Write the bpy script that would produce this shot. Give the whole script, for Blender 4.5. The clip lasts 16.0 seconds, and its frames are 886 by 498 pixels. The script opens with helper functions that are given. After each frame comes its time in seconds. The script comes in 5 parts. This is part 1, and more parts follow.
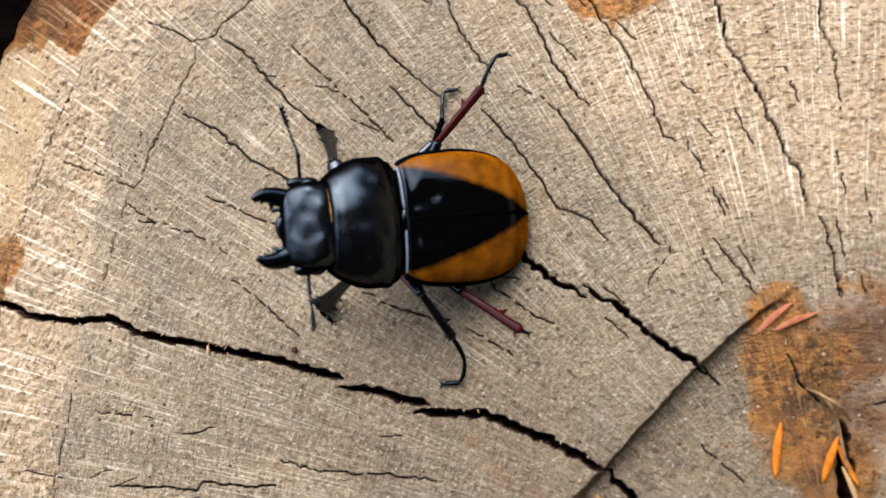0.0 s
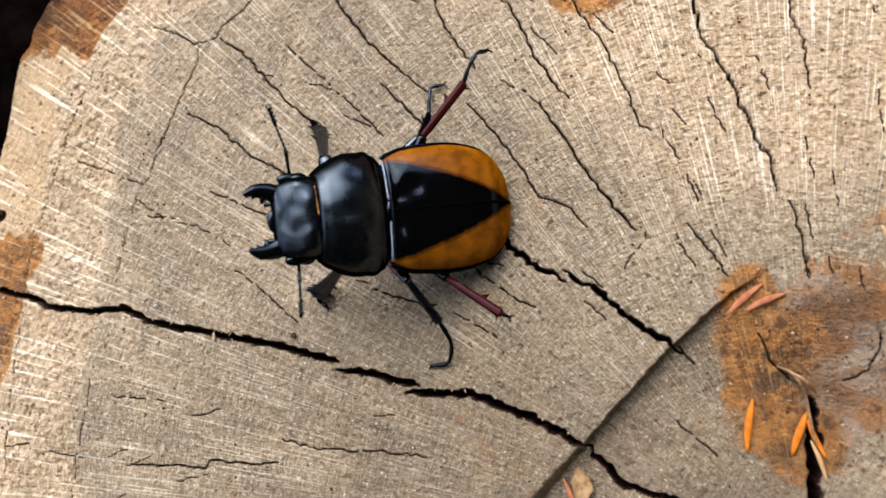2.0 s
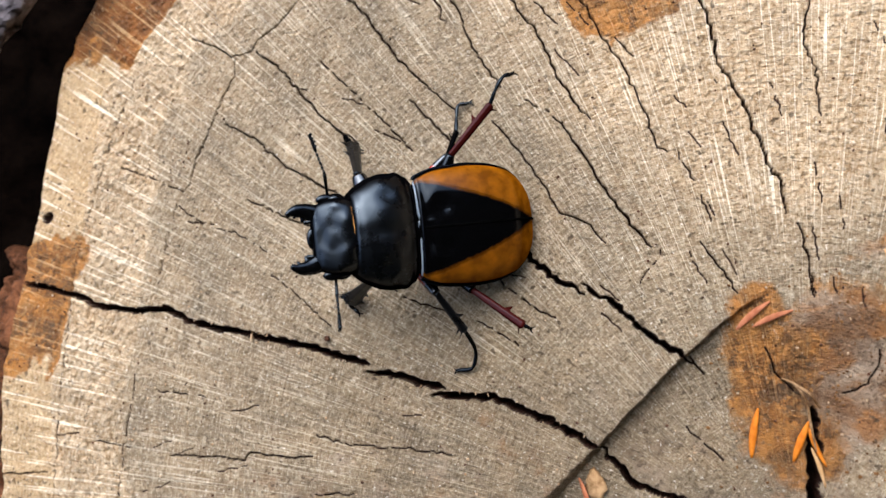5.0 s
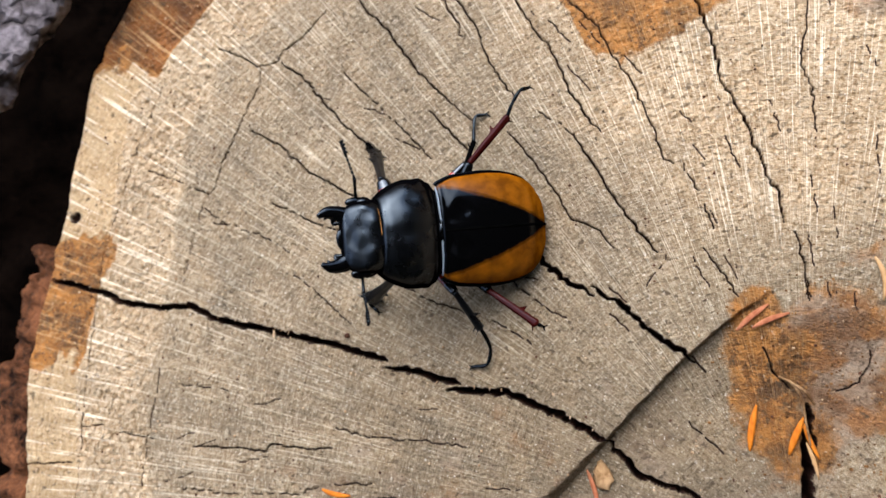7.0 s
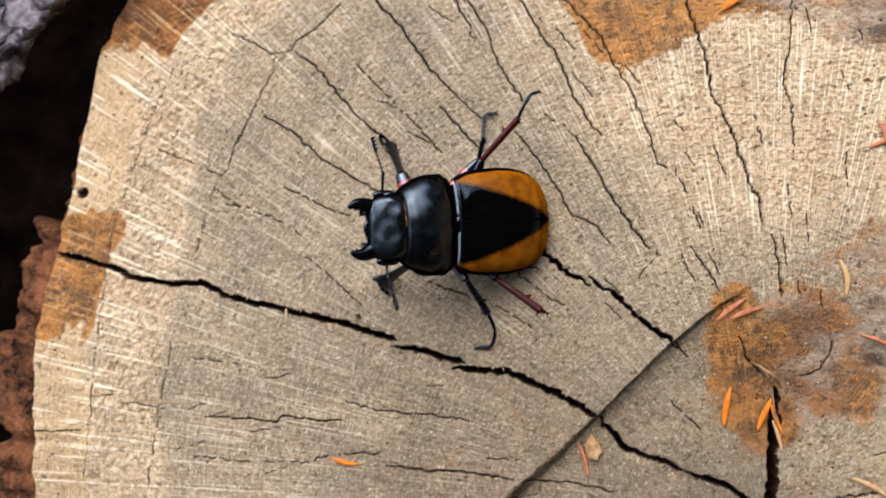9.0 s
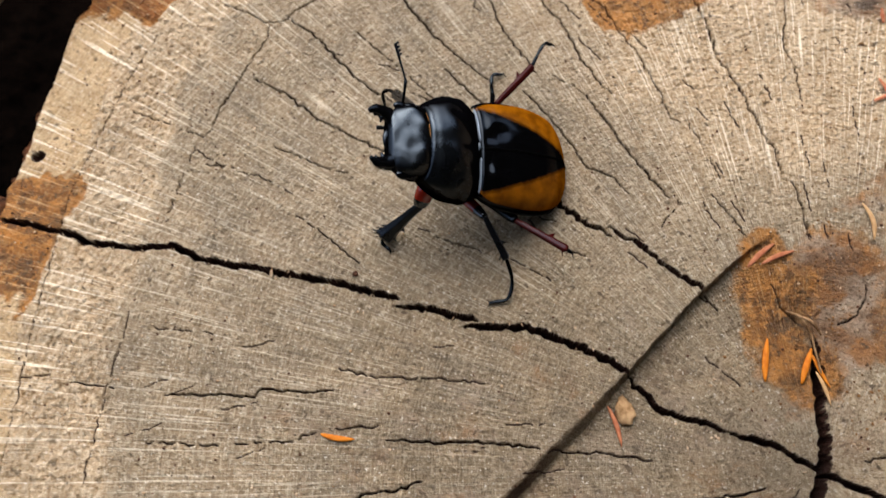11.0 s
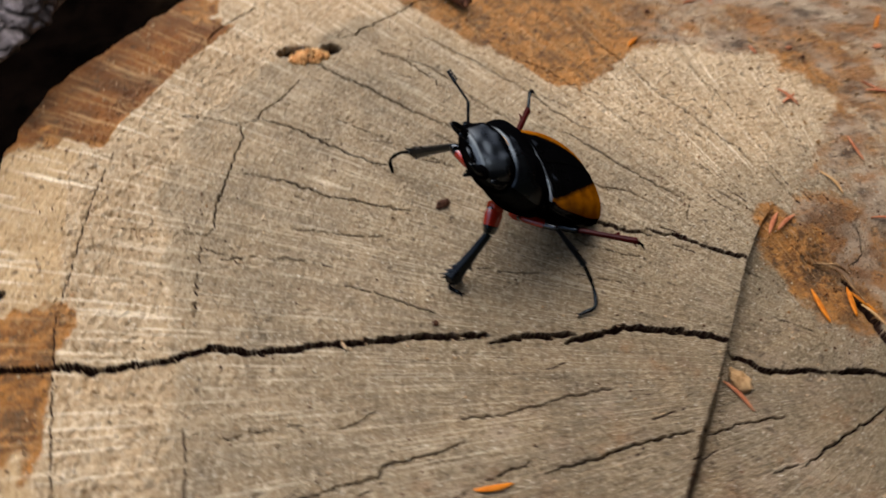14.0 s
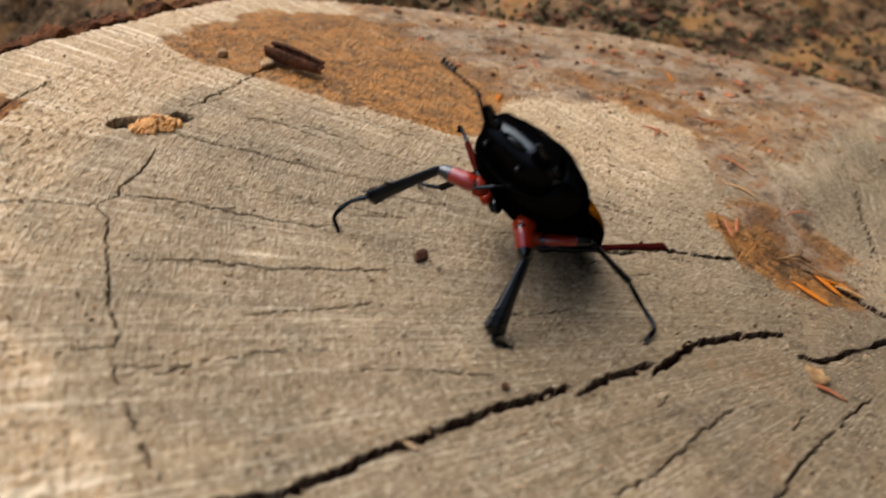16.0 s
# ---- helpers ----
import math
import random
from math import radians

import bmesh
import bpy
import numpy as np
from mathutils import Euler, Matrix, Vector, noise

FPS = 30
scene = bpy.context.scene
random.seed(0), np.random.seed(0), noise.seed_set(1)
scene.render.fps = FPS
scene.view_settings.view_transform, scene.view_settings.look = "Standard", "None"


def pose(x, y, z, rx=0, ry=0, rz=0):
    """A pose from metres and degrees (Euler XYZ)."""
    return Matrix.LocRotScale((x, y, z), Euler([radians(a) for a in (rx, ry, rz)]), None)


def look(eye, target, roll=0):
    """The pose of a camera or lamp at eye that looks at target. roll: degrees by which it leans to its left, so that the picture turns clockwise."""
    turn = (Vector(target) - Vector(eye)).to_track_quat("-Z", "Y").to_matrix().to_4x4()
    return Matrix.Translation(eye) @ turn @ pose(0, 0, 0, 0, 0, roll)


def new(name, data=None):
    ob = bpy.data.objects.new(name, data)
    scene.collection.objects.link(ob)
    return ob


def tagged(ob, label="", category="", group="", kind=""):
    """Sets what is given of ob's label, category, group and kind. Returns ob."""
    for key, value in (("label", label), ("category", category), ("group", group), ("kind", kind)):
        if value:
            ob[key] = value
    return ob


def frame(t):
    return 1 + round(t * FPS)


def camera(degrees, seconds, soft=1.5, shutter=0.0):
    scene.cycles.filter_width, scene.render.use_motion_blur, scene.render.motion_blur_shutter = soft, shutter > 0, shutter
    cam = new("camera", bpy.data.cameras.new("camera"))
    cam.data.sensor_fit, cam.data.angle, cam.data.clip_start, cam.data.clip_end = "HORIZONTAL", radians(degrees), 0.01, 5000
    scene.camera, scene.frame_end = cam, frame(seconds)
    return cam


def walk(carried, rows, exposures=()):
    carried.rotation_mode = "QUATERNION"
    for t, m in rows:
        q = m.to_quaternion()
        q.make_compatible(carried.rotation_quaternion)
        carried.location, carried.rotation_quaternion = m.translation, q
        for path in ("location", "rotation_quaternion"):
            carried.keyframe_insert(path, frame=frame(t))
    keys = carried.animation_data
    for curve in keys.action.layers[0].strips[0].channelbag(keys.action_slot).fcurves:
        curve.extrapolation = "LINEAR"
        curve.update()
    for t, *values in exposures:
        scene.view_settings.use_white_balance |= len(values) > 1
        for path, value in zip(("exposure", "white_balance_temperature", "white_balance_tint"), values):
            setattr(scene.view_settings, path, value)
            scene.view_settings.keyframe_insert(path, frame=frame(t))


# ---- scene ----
cam = camera(61.92, 16.0, soft=1.5, shutter=0.9)
PATH = [
    (0, 0.0377, -0.0286, 0.1442, 11.38, 14.42, 0.26),
    (0.5, 0.0421, -0.0275, 0.1457, 11.27, 15.07, 0.05),
    (1, 0.0446, -0.0267, 0.1481, 10.44, 16.15, -0.07),
    (1.5, 0.0455, -0.0296, 0.1497, 10.54, 16.63, 0.10),
    (2, 0.0477, -0.0297, 0.1492, 10.21, 16.69, -0.32),
    (2.5, 0.0497, -0.0244, 0.1535, 9.44, 17.44, -0.48),
    (3, 0.0510, -0.0236, 0.1553, 8.52, 17.95, -0.17),
    (3.5, 0.0507, -0.0240, 0.1560, 8.53, 18.10, 0.02),
    (4, 0.0497, -0.0205, 0.1576, 7.59, 18.27, -0.02),
    (6.3, 0.0460, -0.0268, 0.1659, 9.59, 16.62, 0.91),
    (6.5, 0.0455, -0.0269, 0.1672, 9.63, 16.84, 0.87),
    (7, 0.0448, -0.0264, 0.1710, 9.46, 16.72, 1.21),
    (7.5, 0.0469, -0.0283, 0.1771, 7.69, 16.09, 1.26),
    (8, 0.0468, -0.0222, 0.1824, 7.02, 14.49, 1.80),
    (8.5, 0.0425, -0.0209, 0.1863, 7.64, 13.69, 2.47),
    (9, 0.0313, -0.0242, 0.1889, 7.41, 11.82, 2.36),
    (9.2, 0.0270, -0.0261, 0.1897, 7.62, 11.00, 2.30),
    (11.3, 0.0029, -0.0835, 0.1601, 23.35, 3.96, 1.23),
    (11.5, 0.0018, -0.0866, 0.1588, 24.27, 3.48, 1.02),
    (11.8, 0.0071, -0.0853, 0.1621, 24.24, 4.30, 1.11),
    (12, 0.0081, -0.0887, 0.1616, 25.55, 4.26, 1.05),
    (12.5, -0.0085, -0.1043, 0.1529, 28.55, -2.62, -4.67),
    (13, -0.0294, -0.0978, 0.1510, 30.25, -4.53, -9.74),
    (13.3, -0.0410, -0.0977, 0.1462, 34.03, -5.43, -13.27),
    (13.5, -0.0479, -0.1005, 0.1428, 34.41, -3.80, -13.90),
    (14, -0.0699, -0.0987, 0.1369, 38.47, -4.76, -19.43),
    (14.5, -0.0940, -0.0949, 0.1229, 43.86, -6.94, -27.76),
    (15, -0.1053, -0.0817, 0.1037, 48.39, -12.44, -33.56),
    (15.2, -0.1087, -0.0748, 0.0951, 50.29, -12.52, -36.13),
    (15.5, -0.1068, -0.0668, 0.0877, 54.98, -11.77, -42.21),
    (16, -0.1108, -0.0588, 0.0772, 56.91, -12.47, -45.75),
]
cam.data.dof.use_dof, cam.data.dof.focus_distance, cam.data.dof.aperture_fstop = True, 0.162, 17.0
EXPOSURES = [(0, 1.47, 6100, 11), (9.2, 1.43, 6180, 11), (11.3, 1.17, 6430, 11), (12, 1.14, 6580, 11), (12.5, 0.98, 6680, 11), (14, 0.94, 6780, 11), (16, 1.02, 6880, 11)]
walk(cam, [(t, pose(x, y, z, rx, ry, rz)) for t, x, y, z, rx, ry, rz in PATH], EXPOSURES)

# ---- light: bright overcast sky, brightest beyond the stump's mossy side ----
world = bpy.data.worlds.new("world")
scene.world = world
world.use_nodes = True
wn, wl = world.node_tree.nodes, world.node_tree.links
sky = wn.new("ShaderNodeTexSky")
sky.sky_type, sky.sun_disc = "NISHITA", False
SUN_DIR = Vector((-0.10, 0.55, 0.83)).normalized()
sky.sun_elevation = math.asin(SUN_DIR.z)
sky.sun_rotation = math.atan2(SUN_DIR.x, SUN_DIR.y)
sky.air_density, sky.dust_density, sky.ozone_density = 1.0, 3.0, 1.0
haze = wn.new("ShaderNodeHueSaturation")
haze.inputs["Saturation"].default_value = 0.7
wl.new(sky.outputs[0], haze.inputs["Color"])
wl.new(haze.outputs[0], wn["Background"].inputs[0])
wn["Background"].inputs[1].default_value = 0.15
sun = new("sun", bpy.data.lights.new("sun", "SUN"))
sun.data.energy, sun.data.angle, sun.data.color = 0.8, radians(70), (1.0, 0.97, 0.93)
sun.matrix_world = look(SUN_DIR * 2.0, (0, 0, 0))


# ---- materials ----
class Mat:
    """A small builder of node materials."""

    def __init__(self, name, rough=0.6, metal=0.0, spec=0.5, coat=0.0):
        self.m = bpy.data.materials.new(name)
        self.m.use_nodes = True
        self.t = self.m.node_tree
        self.b = self.t.nodes["Principled BSDF"]
        self.b.inputs["Roughness"].default_value = rough
        self.b.inputs["Metallic"].default_value = metal
        self.b.inputs["Specular IOR Level"].default_value = spec
        self.b.inputs["Coat Weight"].default_value = coat
        self.b.inputs["Coat Roughness"].default_value = 0.12

    def node(self, kind, **props):
        n = self.t.nodes.new(kind)
        for k, v in props.items():
            if k == "op":
                n.operation = v
            elif k == "mode":
                n.blend_type = v
            elif k == "attr":
                n.attribute_name = v
        return n

    def put(self, socket, value):
        if isinstance(value, bpy.types.NodeSocket):
            self.t.links.new(value, socket)
        else:
            socket.default_value = value

    def coords(self):
        return self.node("ShaderNodeTexCoord").outputs["Object"]

    def scaled(self, vec, scale):
        n = self.node("ShaderNodeVectorMath", op="MULTIPLY")
        self.put(n.inputs[0], vec)
        n.inputs[1].default_value = scale if hasattr(scale, "__len__") else (scale,) * 3
        return n.outputs[0]

    def noise(self, vec, scale, detail=3.0, rough=0.55):
        n = self.node("ShaderNodeTexNoise")
        self.put(n.inputs["Vector"], vec)
        n.inputs["Scale"].default_value, n.inputs["Detail"].default_value = scale, detail
        n.inputs["Roughness"].default_value = rough
        return n.outputs["Fac"]

    def math(self, op, a, b=0.0):
        n = self.node("ShaderNodeMath", op=op)
        self.put(n.inputs[0], a)
        self.put(n.inputs[1], b)
        return n.outputs[0]

    def span(self, v, a, b, lo=0.0, hi=1.0):
        n = self.node("ShaderNodeMapRange")
        self.put(n.inputs["Value"], v)
        for k, x in (("From Min", a), ("From Max", b), ("To Min", lo), ("To Max", hi)):
            n.inputs[k].default_value = x
        return n.outputs[0]

    def mix(self, fac, a, b, mode="MIX"):
        n = self.node("ShaderNodeMixRGB", mode=mode)
        for i, v in enumerate((fac, a, b)):
            self.put(n.inputs[i], (*v, 1.0) if isinstance(v, tuple) else v)
        return n.outputs[0]

    def attr(self, name):
        return self.node("ShaderNodeAttribute", attr=name).outputs["Fac"]

    def bump(self, height, strength=0.5, dist=0.0003):
        n = self.node("ShaderNodeBump")
        n.inputs["Strength"].default_value, n.inputs["Distance"].default_value = strength, dist
        self.put(n.inputs["Height"], height)
        self.t.links.new(n.outputs[0], self.b.inputs["Normal"])

    def dim_edges(self, spec, low=0.0):
        """A waxy surface: the gloss dies away towards grazing."""
        edge = self.node("ShaderNodeLayerWeight")
        edge.inputs["Blend"].default_value = 0.5
        fade = self.span(edge.outputs["Facing"], 0.15, 0.46)
        if isinstance(spec, float):
            gloss = self.span(fade, 0.0, 1.0, spec, low)
        else:
            gloss = self.math("MULTIPLY", spec, self.span(fade, 0.0, 1.0, 1.0, 0.0))
        self.put(self.b.inputs["Specular IOR Level"], gloss)

    def base(self, col):
        self.put(self.b.inputs["Base Color"], (*col, 1.0) if isinstance(col, tuple) else col)
        return self


PITH = (0.0705, -0.0622)


def wood_material():
    k = Mat("sawn_weathered_wood", rough=0.65, spec=0.15)
    co = k.coords()
    grain, tiny = k.noise(co, 900, 3), k.noise(co, 2600, 2)
    broad = k.noise(co, 28, 4)
    # polar coordinates round the pith, for rays and rings
    sep = k.node("ShaderNodeSeparateXYZ")
    k.put(sep.inputs[0], co)
    dx, dy = k.math("SUBTRACT", sep.outputs[0], PITH[0]), k.math("SUBTRACT", sep.outputs[1], PITH[1])
    ang = k.math("ARCTAN2", dy, k.math("MULTIPLY", dx, -1.0))
    rad = k.math("SQRT", k.math("ADD", k.math("MULTIPLY", dx, dx), k.math("MULTIPLY", dy, dy)))
    rad = k.math("ADD", rad, k.math("MULTIPLY", k.noise(co, 14, 2), 0.012))
    polar = k.node("ShaderNodeCombineXYZ")
    k.put(polar.inputs[0], k.math("MULTIPLY", ang, 250.0))
    k.put(polar.inputs[1], k.math("MULTIPLY", rad, 30.0))
    rays = k.noise(polar.outputs[0], 1.0, 1.5, 0.5)
    polar2 = k.node("ShaderNodeCombineXYZ")
    k.put(polar2.inputs[0], k.math("MULTIPLY", ang, 9.0))
    k.put(polar2.inputs[1], k.math("MULTIPLY", rad, 1300.0))
    rings = k.noise(polar2.outputs[0], 1.0, 2, 0.6)
    sap = k.attr("sap")
    mottle, lump = k.noise(co, 150, 5, 0.65), k.noise(co, 420, 4, 0.65)
    polar3 = k.node("ShaderNodeCombineXYZ")
    k.put(polar3.inputs[0], k.math("MULTIPLY", k.math("ADD", ang, k.math("MULTIPLY", k.noise(co, 170, 3), 0.018)), 380.0))
    k.put(polar3.inputs[1], k.math("MULTIPLY", rad, 90.0))
    fibre = k.noise(polar3.outputs[0], 1.0, 3, 0.6)
    # saw marks: fine parallel lines across the whole cut
    sway = k.node("ShaderNodeTexNoise")
    k.put(sway.inputs["Vector"], co)
    sway.inputs["Scale"].default_value, sway.inputs["Detail"].default_value = 190.0, 3.0
    bent = k.node("ShaderNodeVectorMath", op="ADD")
    k.put(bent.inputs[0], co)
    k.put(bent.inputs[1], k.scaled(sway.outputs["Color"], 0.0035))
    saw = k.noise(k.scaled(bent.outputs[0], (1900.0, 130.0, 1.0)), 1.0, 3, 0.65)
    polar4 = k.node("ShaderNodeCombineXYZ")
    k.put(polar4.inputs[0], k.math("MULTIPLY", ang, 75.0))
    k.put(polar4.inputs[1], k.math("MULTIPLY", rad, 16.0))
    streak = k.noise(polar4.outputs[0], 1.0, 4, 0.6)
    tone = k.math("ADD", k.math("MULTIPLY", broad, 0.34), k.math("ADD", k.math("MULTIPLY", mottle, 0.32), k.math("MULTIPLY", streak, 0.34)))
    grey = k.mix(k.span(tone, 0.38, 0.62), (0.165, 0.127, 0.081), (0.345, 0.260, 0.158))
    gold = k.mix(k.span(tone, 0.34, 0.66), (0.395, 0.265, 0.138), (0.67, 0.50, 0.31))
    col = k.mix(sap, grey, gold)
    pale = k.mix(0.55, col, (0.84, 0.72, 0.53))
    deep = k.mix(1.0, col, (0.50, 0.40, 0.28), "MULTIPLY")
    wool = k.noise(bent.outputs[0], 620, 4, 0.7)
    polar5 = k.node("ShaderNodeCombineXYZ")
    k.put(polar5.inputs[0], k.math("MULTIPLY", ang, 26.0))
    k.put(polar5.inputs[1], k.math("MULTIPLY", rad, 2500.0))
    lines = k.noise(polar5.outputs[0], 1.0, 2, 0.6)
    polar6 = k.node("ShaderNodeCombineXYZ")
    k.put(polar6.inputs[0], k.math("MULTIPLY", ang, 120.0))
    k.put(polar6.inputs[1], k.math("MULTIPLY", rad, 800.0))
    grid = k.noise(polar6.outputs[0], 1.0, 3, 0.65)
    outer = k.attr("outer")
    f = k.math("ADD", k.math("ADD", k.math("MULTIPLY", wool, 0.40), k.math("MULTIPLY", lump, 0.15)), k.math("MULTIPLY", grid, 0.45))
    much = k.math("MULTIPLY", k.span(sap, 0.0, 1.0, 0.45, 0.95), k.span(outer, 0.0, 1.0, 1.0, 0.55))
    col = k.mix(k.math("MULTIPLY", k.span(f, 0.505, 0.585), much), col, pale)
    col = k.mix(k.math("MULTIPLY", k.span(f, 0.475, 0.395), much), col, deep)
    col = k.mix(k.span(fibre, 0.54, 0.72, 0.0, 0.34), col, pale)
    col = k.mix(k.span(fibre, 0.46, 0.30, 0.0, 0.45), col, deep)
    col = k.mix(k.span(lines, 0.54, 0.68, 0.0, 0.36), col, pale)
    col = k.mix(k.span(lines, 0.46, 0.32, 0.0, 0.42), col, deep)
    col = k.mix(k.math("MULTIPLY", outer, 0.8), col, k.mix(1.0, col, (1.0, 0.95, 0.83), "MULTIPLY"))
    crisp = k.noise(co, 1500, 3, 0.7)
    col = k.mix(k.span(crisp, 0.54, 0.68, 0.0, 0.28), col, pale)
    col = k.mix(k.span(crisp, 0.46, 0.34, 0.0, 0.34), col, deep)
    col = k.mix(k.math("MULTIPLY", k.span(saw, 0.54, 0.76, 0.0, 0.2), k.span(k.noise(co, 45, 3), 0.42, 0.6)), col, pale)
    col = k.mix(k.math("MULTIPLY", k.span(rays, 0.58, 0.66), k.math("MULTIPLY", k.span(sap, 0.0, 1.0, 0.28, 0.95), k.span(k.noise(co, 30, 2), 0.35, 0.6, 0.45, 1.0))), col, (0.95, 0.84, 0.64))
    col = k.mix(k.span(rings, 0.52, 0.75, 0.0, 0.35), col, deep)
    # shade over the near heartwood, painted into its colour
    col = k.mix(k.math("MULTIPLY", k.attr("age"), k.span(k.noise(co, 60, 4, 0.6), 0.3, 0.6, 0.55, 1.0)), col, k.mix(1.0, col, (0.79, 0.775, 0.745), "MULTIPLY"))
    stain = k.span(k.math("ADD", k.attr("stain"), k.math("MULTIPLY", k.math("SUBTRACT", k.noise(co, 160, 4, 0.65), 0.5), 1.1)), 0.38, 0.62)
    ochre = k.mix(k.span(k.noise(co, 90, 5, 0.65), 0.36, 0.62), (0.065, 0.022, 0.006), (0.37, 0.14, 0.022))
    ochre = k.mix(k.span(k.noise(co, 150, 4, 0.6), 0.54, 0.66, 0.0, 0.8), ochre, (0.045, 0.017, 0.007))
    ochre = k.mix(k.math("MULTIPLY", k.span(f, 0.5, 0.62), k.span(k.noise(co, 70, 3), 0.52, 0.66, 0.0, 0.6)), ochre, (0.60, 0.40, 0.19))
    ochre = k.mix(k.span(k.attr("stain"), 0.9, 0.8, 0.0, 0.18), ochre, (0.50, 0.26, 0.08))
    ochre = k.mix(k.span(k.noise(co, 330, 4, 0.7), 0.53, 0.62, 0.0, 0.7), ochre, (0.50, 0.205, 0.045))
    ochre = k.mix(k.span(k.noise(co, 260, 4, 0.7), 0.46, 0.38, 0.0, 0.8), ochre, (0.06, 0.022, 0.007))
    ochre = k.mix(k.span(k.attr("stain"), 0.88, 0.95, 0.0, 0.8), ochre, k.mix(k.span(k.noise(co, 70, 4, 0.6), 0.36, 0.64), (0.07, 0.019, 0.003), (0.30, 0.105, 0.012)))
    ochre = k.mix(k.span(k.attr("stain"), 0.95, 1.0, 0.0, 0.6), ochre, k.mix(1.0, ochre, (0.66, 0.52, 0.36), "MULTIPLY"))
    col = k.mix(k.math("MULTIPLY", stain, 0.93), col, k.mix(k.span(fibre, 0.5, 0.75, 0.0, 0.4), ochre, (0.55, 0.33, 0.13)))
    col = k.mix(k.math("MULTIPLY", k.math("MULTIPLY", stain, k.span(rays, 0.58, 0.66)), k.span(k.attr("stain"), 0.7, 0.95, 0.1, 0.45)), col, (0.70, 0.46, 0.22))
    dirt = k.span(k.math("ADD", k.attr("dirt"), k.math("MULTIPLY", k.math("SUBTRACT", k.noise(co, 120, 5, 0.7), 0.5), 2.0)), 0.35, 0.85)
    patch, patch2 = k.noise(k.scaled(co, (1.0, 1.7, 1.0)), 42, 4, 0.6), k.noise(k.scaled(co, (1.0, 1.6, 1.0)), 65, 4, 0.6)
    grime = k.mix(k.span(patch, 0.40, 0.58), (0.155, 0.085, 0.045), (0.40, 0.31, 0.22))
    grime = k.mix(k.span(patch2, 0.54, 0.62, 0.0, 0.8), grime, (0.30, 0.125, 0.035))
    grime = k.mix(k.span(patch2, 0.43, 0.36, 0.0, 0.9), grime, (0.045, 0.03, 0.024))
    grime = k.mix(k.span(k.noise(co, 300, 4, 0.65), 0.46, 0.36, 0.0, 0.6), grime, (0.05, 0.03, 0.018))
    col = k.mix(k.math("MULTIPLY", dirt, 0.85), col, grime)
    white = k.math("MULTIPLY", k.span(k.noise(co, 1300, 2, 0.6), 0.62, 0.70), k.math("MULTIPLY", k.span(grid, 0.45, 0.6, 0.1, 0.6), k.span(stain, 0.0, 1.0, 1.0, 0.25)))
    col = k.mix(white, col, (0.92, 0.85, 0.72))
    specks = k.math("MAXIMUM", k.span(k.noise(co, 480, 2, 0.5), 0.635, 0.70), k.span(k.noise(co, 950, 2, 0.5), 0.66, 0.72))
    col = k.mix(k.math("MULTIPLY", specks, k.span(k.noise(co, 60, 3), 0.4, 0.6, 0.3, 0.8)), col, (0.085, 0.058, 0.034))
    # brown inner wood of cracks, holes and rim, with their shade painted in
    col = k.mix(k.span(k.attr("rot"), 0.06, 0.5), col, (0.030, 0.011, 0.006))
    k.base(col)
    h = k.math("ADD", k.math("MULTIPLY", k.math("ADD", grain, wool), 0.75), k.math("MULTIPLY", k.math("ADD", tiny, crisp), 0.4))
    h = k.math("ADD", h, k.math("MULTIPLY", lines, 0.5))
    h = k.math("ADD", h, k.math("MULTIPLY", grid, 0.4))
    h = k.math("ADD", h, k.math("MULTIPLY", fibre, 0.35))
    h = k.math("ADD", h, k.math("MULTIPLY", saw, 0.1))
    k.bump(h, 0.95, 0.0008)
    return k.m


def mottled(name, dark, light, scale, rough=0.85, spec=0.08, bump=0.6, dist=0.001, coat=0.0):
    k = Mat(name, rough=rough, spec=spec, coat=coat)
    co = k.coords()
    n1, n2 = k.noise(co, scale, 5, 0.65), k.noise(co, scale * 6, 3)
    f = k.math("ADD", k.math("MULTIPLY", n1, 0.7), k.math("MULTIPLY", n2, 0.3))
    k.base(k.mix(k.span(f, 0.38, 0.62), dark, light))
    k.bump(f, bump, dist)
    return k.m


WOOD = wood_material()
BARK = mottled("rotten_red_bark", (0.006, 0.003, 0.002), (0.19, 0.075, 0.032), 130, bump=1.0, dist=0.003)


def plated_bark():
    """Grey-mauve bark broken into plates by dark fissures."""
    k = Mat("grey_plated_bark", rough=0.85, spec=0.1)
    co = k.coords()
    wave = k.node("ShaderNodeTexNoise")
    k.put(wave.inputs["Vector"], co)
    wave.inputs["Scale"].default_value, wave.inputs["Detail"].default_value = 60.0, 3.0
    bent = k.node("ShaderNodeVectorMath", op="ADD")
    k.put(bent.inputs[0], co)
    k.put(bent.inputs[1], k.scaled(wave.outputs["Color"], 0.02))
    cell = k.node("ShaderNodeTexVoronoi")
    cell.feature = "DISTANCE_TO_EDGE"
    k.put(cell.inputs["Vector"], bent.outputs[0])
    cell.inputs["Scale"].default_value = 85.0
    plate = k.math("ADD", k.span(cell.outputs["Distance"], 0.0, 0.16, 0.25, 1.0), k.math("MULTIPLY", k.math("SUBTRACT", k.noise(co, 140, 4, 0.65), 0.5), 0.9))
    n = k.noise(co, 220, 5, 0.65)
    grey = k.mix(k.span(n, 0.36, 0.64), (0.09, 0.078, 0.082), (0.30, 0.265, 0.28))
    k.base(k.mix(plate, (0.018, 0.012, 0.009), grey))
    k.bump(k.math("ADD", plate, k.math("MULTIPLY", n, 0.5)), 1.0, 0.0025)
    return k.m


GREY_BARK = plated_bark()


